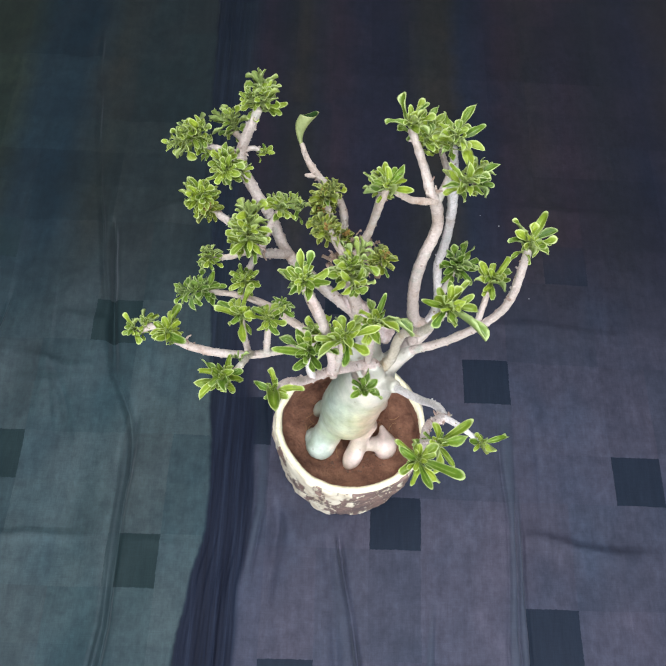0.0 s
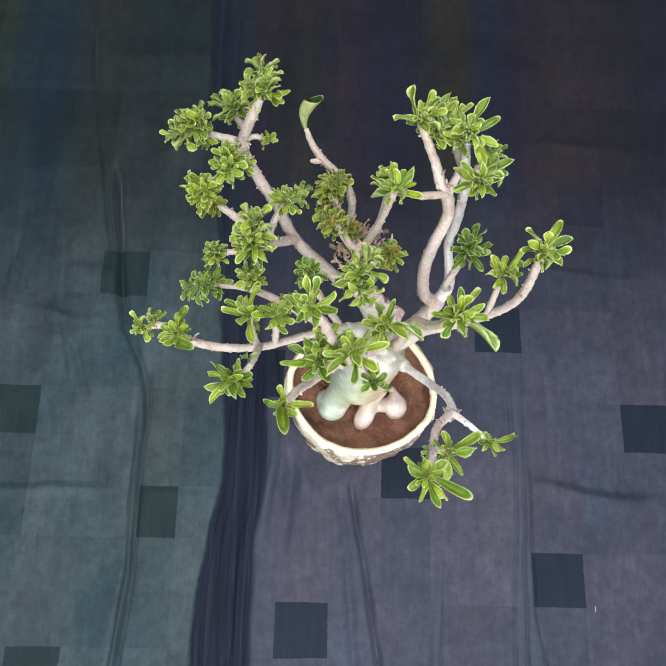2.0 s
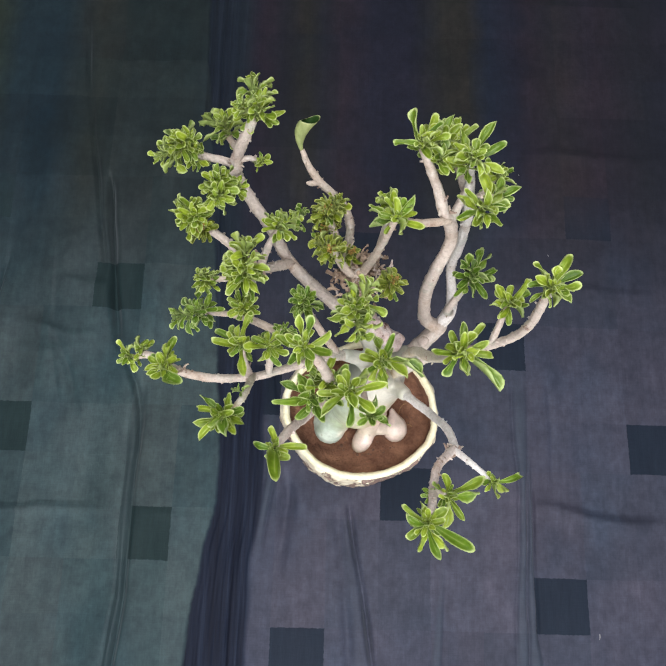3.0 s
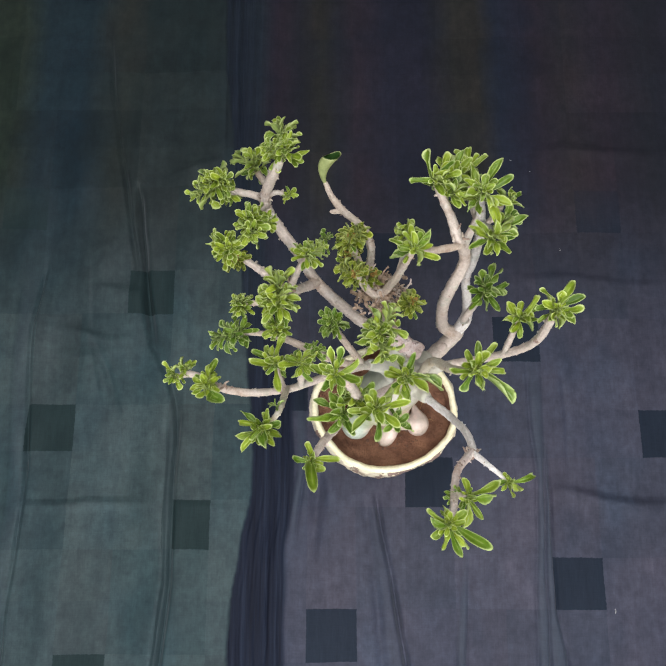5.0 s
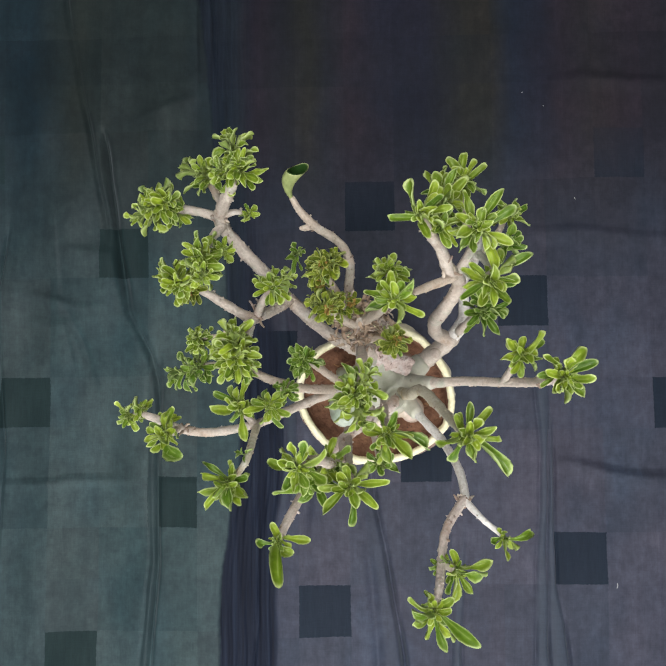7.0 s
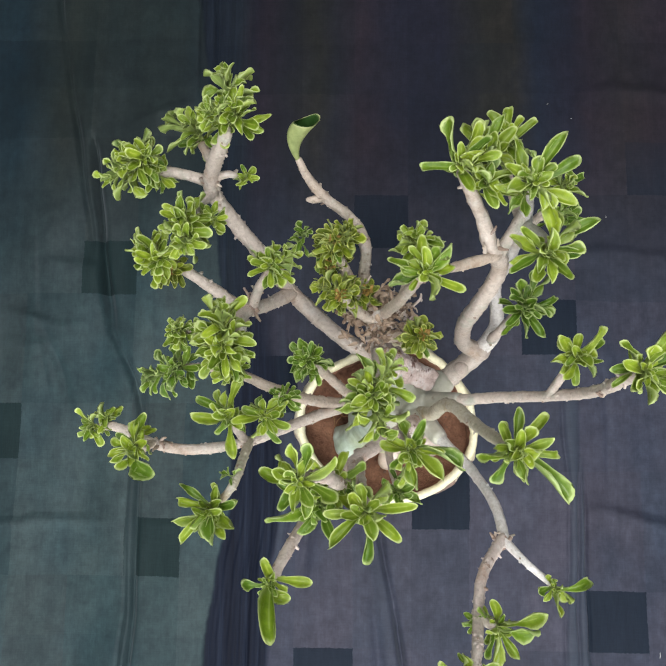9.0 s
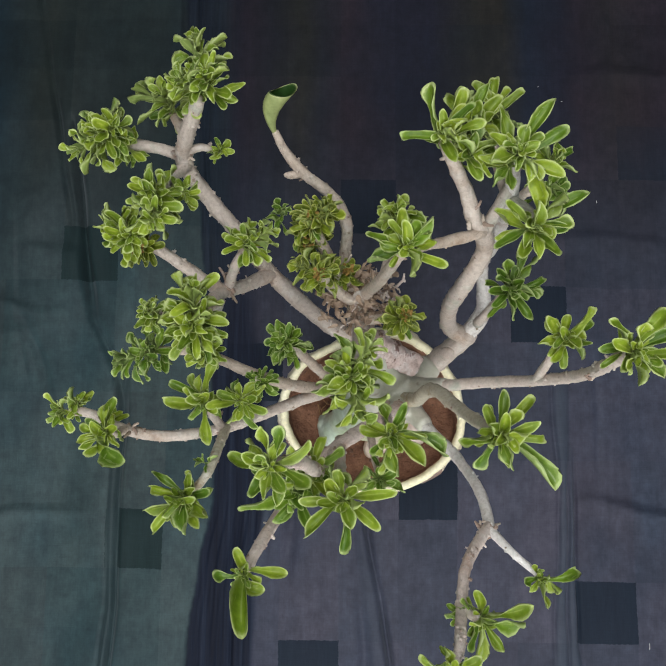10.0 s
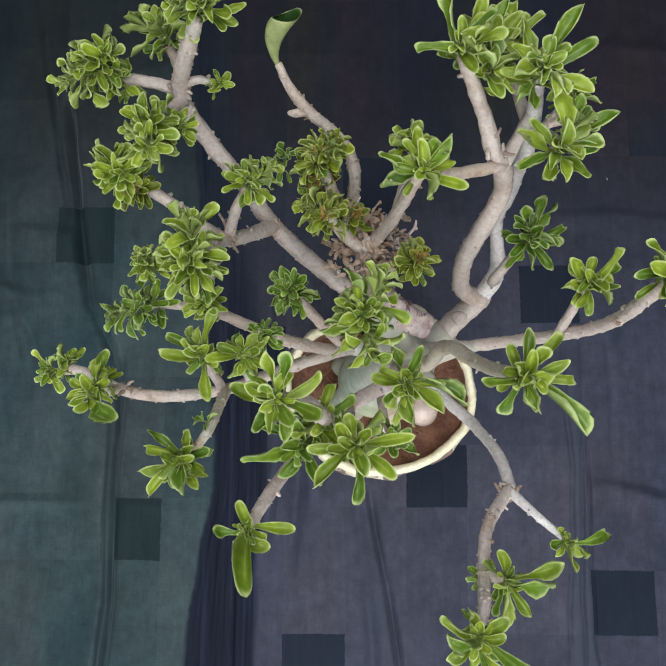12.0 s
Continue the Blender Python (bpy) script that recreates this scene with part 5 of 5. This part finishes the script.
rosette(plant, (-0.117, 0.093, 0.490), (34, 19), LEAF_FRESH, (0, -0.1, 1), seed=7)
rosette(plant, (-0.125, 0.100, 0.470), (18, 14), LEAF_FRESH, (-0.5, -0.1, 0.8), seed=63)
rosette(plant, (-0.154, 0.110, 0.431), (20, 13), LEAF_FRESH, (-0.4, 0.2, 0.9), seed=8)
rosette(plant, (-0.158, 0.090, 0.411), (26, 17), LEAF_DEEP, (-0.4, -0.2, 0.9), seed=9)
rosette(plant, (-0.123, 0.088, 0.431), (18, 14), LEAF_FRESH, (0, -0.4, 0.9), seed=10)
rosette(plant, (-0.214, 0.055, 0.406), [(130, 13), (200, 10), (250, 11), (290, 12), (330, 8), (170, 8)], LEAF_FRESH, LEFT, 5, 11)
rosette(plant, (-0.202, 0.062, 0.410), [(100, 11), (60, 11), (20, 10), (150, 9), (250, 9)], LEAF_FRESH, BACK, 5, 12)
rosette(plant, (-0.186, 0.053, 0.408), [(60, 10), (10, 13), (30, 12), (330, 9)], LEAF_FRESH, BACK, 3, 13)
rosette(plant, (-0.177, 0.041, 0.431), [(305, 25), (240, 17), (200, 15), (165, 12), (270, 16), (75, 17), (220, 15)], LEAF_FRESH, FRONT, 7, 14)
rosette(plant, (-0.134, 0.006, 0.427), [(140, 21), (172, 21), (198, 22), (224, 25), (275, 23), (298, 19), (330, 22), (20, 13), (65, 12), (250, 17)], LEAF_FRESH, (-0.2, -0.3, 1), 10, 15)
rosette(plant, (-0.125, 0.062, 0.425), [(182, 23), (155, 20), (75, 22), (280, 23), (240, 15), (120, 15)], LEAF_FRESH, (-0.1, 0, 1), 7, 16)
rosette(plant, (-0.103, 0.061, 0.425), [(190, 19), (290, 17), (325, 15), (240, 14), (30, 14), (110, 12)], LEAF_FRESH, (0, -0.1, 1), 7, 17)
rosette(plant, (-0.093, 0.072, 0.420), (18, 12), LEAF_DEEP, (0, 0.2, 1), seed=18)
rosette(plant, (-0.075, 0.030, 0.544), [(180, 16), (105, 18), (240, 14), (285, 15), (330, 18), (25, 16), (65, 16), (140, 13)], LEAF_FRESH, (-0.2, -0.2, 1), 7, 19)
rosette(plant, (-0.070, 0.014, 0.468), [(195, 26), (160, 22), (240, 18), (290, 20), (20, 20), (340, 22), (90, 16), (125, 16)], LEAF_DEEP, (-0.2, -0.2, 1), 8, 20)
rosette(plant, (-0.045, 0.013, 0.497), [(270, 22), (225, 23), (185, 18), (115, 15), (60, 15), (10, 22), (325, 20)], LEAF_FRESH, (0.1, -0.2, 1), 7, 21)
rosette(plant, (-0.060, 0.025, 0.474), [(255, 15), (300, 17), (215, 15), (345, 18), (30, 16), (75, 16), (140, 14), (180, 14)], LEAF_FRESH, (0, -0.2, 1), 8, 71)
rosette(plant, (-0.021, 0.043, 0.462), [(345, 30), (318, 24), (250, 20), (280, 20), (60, 20), (115, 15), (180, 14), (215, 14)], LEAF_FRESH, (0.1, -0.1, 1), 9, 22)
rosette(plant, (-0.042, 0.070, 0.488), (36, 18), LEAF_FRESH, (0, -0.1, 1), seed=23)
rosette(plant, (-0.024, 0.014, 0.391), [(215, 12), (270, 13), (335, 16), (70, 14), (150, 11), (20, 12)], LEAF_DEEP, FRONT, 6, 24)
rosette(plant, (-0.062, 0.156, 0.453), (34, 15), LEAF_OLIVE, (-0.1, 0.1, 1), seed=25)
rosette(plant, (-0.064, 0.147, 0.440), (22, 13), LEAF_OLIVE, (-0.2, -0.2, 0.9), seed=64)
rosette(plant, (-0.083, 0.176, 0.416), [(120, 9), (200, 10), (260, 13), (40, 8)], LEAF_DEEP, BACK, 2, 26)
rosette(plant, (-0.058, 0.128, 0.446), (30, 14), LEAF_OLIVE, (-0.2, -0.1, 1), seed=27)
rosette(plant, (-0.044, 0.133, 0.428), (22, 12), LEAF_OLIVE, (0.1, 0.2, 1), seed=65)
rosette(plant, (-0.017, 0.127, 0.515), [(30, 18), (330, 19), (280, 17), (215, 16), (172, 17), (95, 15), (130, 13), (60, 13)], LEAF_FRESH, (0.1, -0.1, 1), 7, 28)
rosette(plant, (-0.019, 0.148, 0.489), (18, 15), LEAF_FRESH, (-0.1, 0.3, 1), seed=29)
rosette(plant, (-0.014, 0.106, 0.443), (20, 14), LEAF_OLIVE, (0.3, 0, 0.9), seed=30)
rosette(plant, (-0.078, 0.093, 0.431), (20, 15), LEAF_DEEP, (-0.3, 0, 1), seed=31)
rosette(plant, (-0.001, 0.176, 0.526), [(122, 21), (65, 19), (185, 20), (280, 15), (15, 16), (42, 17), (330, 14)], LEAF_FRESH, (-0.1, 0, 1), 6, 32)
rosette(plant, (0.012, 0.172, 0.515), [(20, 16), (80, 16), (300, 15), (340, 18), (130, 12)], LEAF_FRESH, (0.1, 0.1, 1), 6, 66)
rosette(plant, (0.016, 0.190, 0.500), [(75, 20), (110, 18), (40, 18), (200, 17), (240, 16), (300, 17), (340, 15)], LEAF_FRESH, (0, 0.1, 1), 8, 70)
rosette(plant, (0.033, 0.169, 0.522), [(105, 22), (62, 24), (32, 24), (328, 21), (140, 14), (185, 16), (230, 15), (290, 14)], LEAF_FRESH, (0.1, 0.1, 1), 7, 33)
rosette(plant, (0.031, 0.211, 0.474), [(88, 19), (55, 18), (25, 17), (340, 16), (125, 17), (160, 18), (200, 15), (290, 12)], LEAF_FRESH, (0, 0.3, 0.9), 10, 34)
rosette(plant, (0.018, 0.203, 0.480), [(95, 17), (140, 19), (185, 15), (230, 14), (40, 16), (320, 12)], LEAF_FRESH, (-0.2, 0.3, 0.9), 9, 67)
rosette(plant, (0.043, 0.139, 0.509), [(30, 27), (95, 22), (168, 17), (212, 21), (250, 17), (275, 16), (302, 17), (332, 15), (55, 18)], LEAF_FRESH, (0.2, -0.1, 1), 7, 35)
rosette(plant, (0.068, 0.190, 0.459), [(20, 15), (60, 12), (330, 14), (200, 12), (150, 14), (270, 12)], LEAF_FRESH, RIGHT, 5, 36)
rosette(plant, (0.064, 0.170, 0.466), [(70, 14), (300, 15), (350, 13), (250, 14), (180, 11)], LEAF_DEEP, RIGHT, 5, 37)
rosette(plant, (0.056, 0.131, 0.397), [(72, 23), (45, 24), (18, 22), (355, 20), (325, 20), (298, 22), (268, 20), (235, 20), (205, 15), (125, 15)], LEAF_DEEP, (0.2, -0.1, 1), 9, 38)
rosette(plant, (0.075, 0.096, 0.439), [(132, 17), (50, 22), (28, 17), (200, 15), (268, 15), (310, 15), (238, 15)], LEAF_FRESH, (0, 0, 1), 6, 39)
rosette(plant, (0.082, 0.080, 0.521), [(140, 19), (62, 22), (22, 18), (345, 17), (270, 17), (232, 13), (185, 14), (305, 15)], LEAF_FRESH, (0.2, 0, 1), 7, 40)
rosette(plant, (0.029, 0.044, 0.490), [(80, 18), (38, 20), (197, 23), (243, 19), (275, 15), (350, 21), (315, 33), (292, 16), (120, 13)], LEAF_FRESH, (0.1, -0.1, 1), 7, 41)
rosette(plant, (0.064, -0.036, 0.425), [(14, 20), (340, 11), (274, 17), (195, 10), (235, 9), (120, 7)], LEAF_FRESH, (0.2, -0.3, 0.9), 4, 42, filler=0.62)
rosette(plant, (0.024, -0.048, 0.460), [(356, 20), (17, 26), (304, 19), (267, 21), (243, 15), (85, 12), (140, 10)], LEAF_FRESH, (0.2, -0.3, 1), 5, 43, filler=0.62)
rosette(plant, (0.012, -0.046, 0.452), [(185, 9), (230, 8), (150, 8)], LEAF_DEEP, LEFT, 2, 44)
rosette(plant, (0.006, -0.067, 0.485), [(110, 11), (172, 19), (25, 14), (150, 18), (300, 20), (277, 22), (252, 18), (228, 15), (322, 28)], LEAF_FRESH, (0, -0.4, 1), 6, 45, filler=0.66)
rosette(plant, (-0.092, -0.022, 0.486), [(108, 14), (272, 29), (183, 15), (3, 18), (315, 13), (235, 9)], LEAF_FRESH, (-0.1, -0.2, 1), 5, 46, filler=0.62)
rosette(plant, (-0.125, 0.027, 0.420), (4, 8), LEAF_DEEP, (-0.6, 0.2, 0.5), seed=72)
rosette(plant, (-0.110, 0.194, 0.464), [(30, 8), (345, 8), (90, 6), (250, 8), (200, 6)], LEAF_FRESH, RIGHT, 3, 47)


def single_leaf():
    """The lone leaf of the bare stem, rolled into a funnel with a slanting mouth."""
    spine = spline([(-0.0830, 0.2035, 0.4590, 0.0010), (-0.0846, 0.2072, 0.4645, 0.0024), (-0.0842, 0.2118, 0.4700, 0.0044), (-0.0815, 0.2150, 0.4752, 0.0060), (-0.0788, 0.2170, 0.4786, 0.0070), (-0.0772, 0.2180, 0.4802, 0.0074)], 0.0016)
    mouth = Vector((-0.12, 0.48, 0.87)).normalized()
    long_way = (Vector((1.0, 0.42, 0.25)) - mouth * Vector((1.0, 0.42, 0.25)).dot(mouth)).normalized()
    faces = {}
    for kind, gain in (("outer", 1.0), ("inner", 0.90)):
        bm = bmesh.new()
        uv = bm.loops.layers.uv.new("UVMap")
        rows = []
        for k, q in enumerate(spine):
            f = k / (len(spine) - 1)
            ahead = Vector(spine[min(k + 1, len(spine) - 1)][:3] - spine[max(k - 1, 0)][:3]).normalized()
            facing = ahead.lerp(mouth, f**1.6).normalized()
            side = (long_way - facing * long_way.dot(facing)).normalized()
            over = facing.cross(side)
            row = []
            for s in range(25):
                ang = 2 * math.pi * s / 24
                wob = 1 + 0.05 * math.sin(3 * ang + 9 * f) * f
                spot = Vector(q[:3]) + (side * math.cos(ang) * 1.0 + over * math.sin(ang) * (0.95 - 0.30 * f)) * q[3] * gain * wob
                spot += mouth * (0.0012 * f**3 * math.sin(2 * ang + 1.0))
                row.append((bm.verts.new(spot), 0.35 + 0.62 * max(0.0, f - 0.9) / 0.1, 0.5 + 0.5 * f))
            rows.append(row)
        for a, b in zip(rows, rows[1:]):
            for s in range(24):
                quad = (a[s], a[s + 1], b[s + 1], b[s])
                face = bm.faces.new([q[0] for q in quad])
                for loop, q in zip(face.loops, quad):
                    loop[uv].uv = q[1:]
        bmesh.ops.remove_doubles(bm, verts=bm.verts, dist=0.00001)
        faces[kind] = bm
    leaf = part("curled_leaf", faces["outer"], LEAF_PALE, plant, "single pale yellow-green leaf rolled into a funnel")
    part("inner_blade", faces["inner"], LEAF_DARK, leaf, "dark green inner face of the curled leaf")


single_leaf()


# dry stubs in the crowded heart of the crown
def dry_stubs():
    rng = random.Random(9)
    for k in range(90):
        x, y, z = -0.034 + max(-0.02, min(0.02, rng.gauss(0, 0.010))), 0.124 + max(-0.016, min(0.016, rng.gauss(0, 0.008))), 0.413 + rng.gauss(0, 0.004)
        dx, dy, dz = rng.uniform(-0.007, 0.007), rng.uniform(-0.007, 0.007), rng.uniform(0.002, 0.012)
        thick = rng.uniform(0.0004, 0.0010)
        limb(plant, "dry_stub", [(x, y, z, thick * 1.2), (x + dx * 0.5 + rng.uniform(-0.002, 0.002), y + dy * 0.5, z + dz * 0.6, thick), (x + dx, y + dy, z + dz, thick * 0.6)], (BARK_DRY, BARK_PINK, BARK_TAN)[k % 3], 1.2, 80 + k, sides=5, rough=0.2)
    bm = bmesh.new()
    uv = bm.loops.layers.uv.new("UVMap")
    for k in range(300):
        at = Vector((-0.035 + max(-0.020, min(0.018, rng.gauss(0, 0.010))), 0.122 + max(-0.018, min(0.015, rng.gauss(0, 0.009))), 0.414 + rng.gauss(0, 0.005)))
        way = Vector((rng.uniform(-1, 1), rng.uniform(-1, 1), rng.uniform(-0.1, 0.9)))
        leaf_into(bm, uv, LEAF_SHAPES[k % len(LEAF_SHAPES)], leaf_pose(at, way, Vector((rng.uniform(-0.6, 0.6), rng.uniform(-0.6, 0.6), 1)), rng.uniform(0.004, 0.0105)) @ Matrix.Diagonal((1, rng.uniform(0.6, 1.3), 0.9, 1)))
    tagged(part("dried_leaves", bm, DRY_LEAF, plant, "withered brown leaf scraps in the crown"), kind="stuff")


DRY_LEAF = simple_material("withered_leaf", (0.22, 0.14, 0.09), (0.52, 0.40, 0.30), 160, 0.85)
dry_stubs()


# ---- bits of lint on the cloth ----
def lint(points):
    bm = bmesh.new()
    tube(bm, [(*p, 0.0003) for p in points], sides=5, step=0.0015)
    tagged(new("lint", finish(bm, "lint", LINT)), "tiny white fleck of lint lying on the cloth", "lint", "lint on the cloth")


LINT = simple_material("white_lint", (0.55, 0.55, 0.52), (0.7, 0.7, 0.66), 80, 0.9)
lint([(0.283, -0.186, 0.0025), (0.2835, -0.183, 0.003), (0.2835, -0.180, 0.0025)])
lint([(0.1815, 0.452, 0.003), (0.183, 0.4525, 0.003)])
lint([(0.209, 0.434, 0.003), (0.2105, 0.4335, 0.003)])
lint([(0.246, 0.312, 0.003), (0.2462, 0.3095, 0.003)])
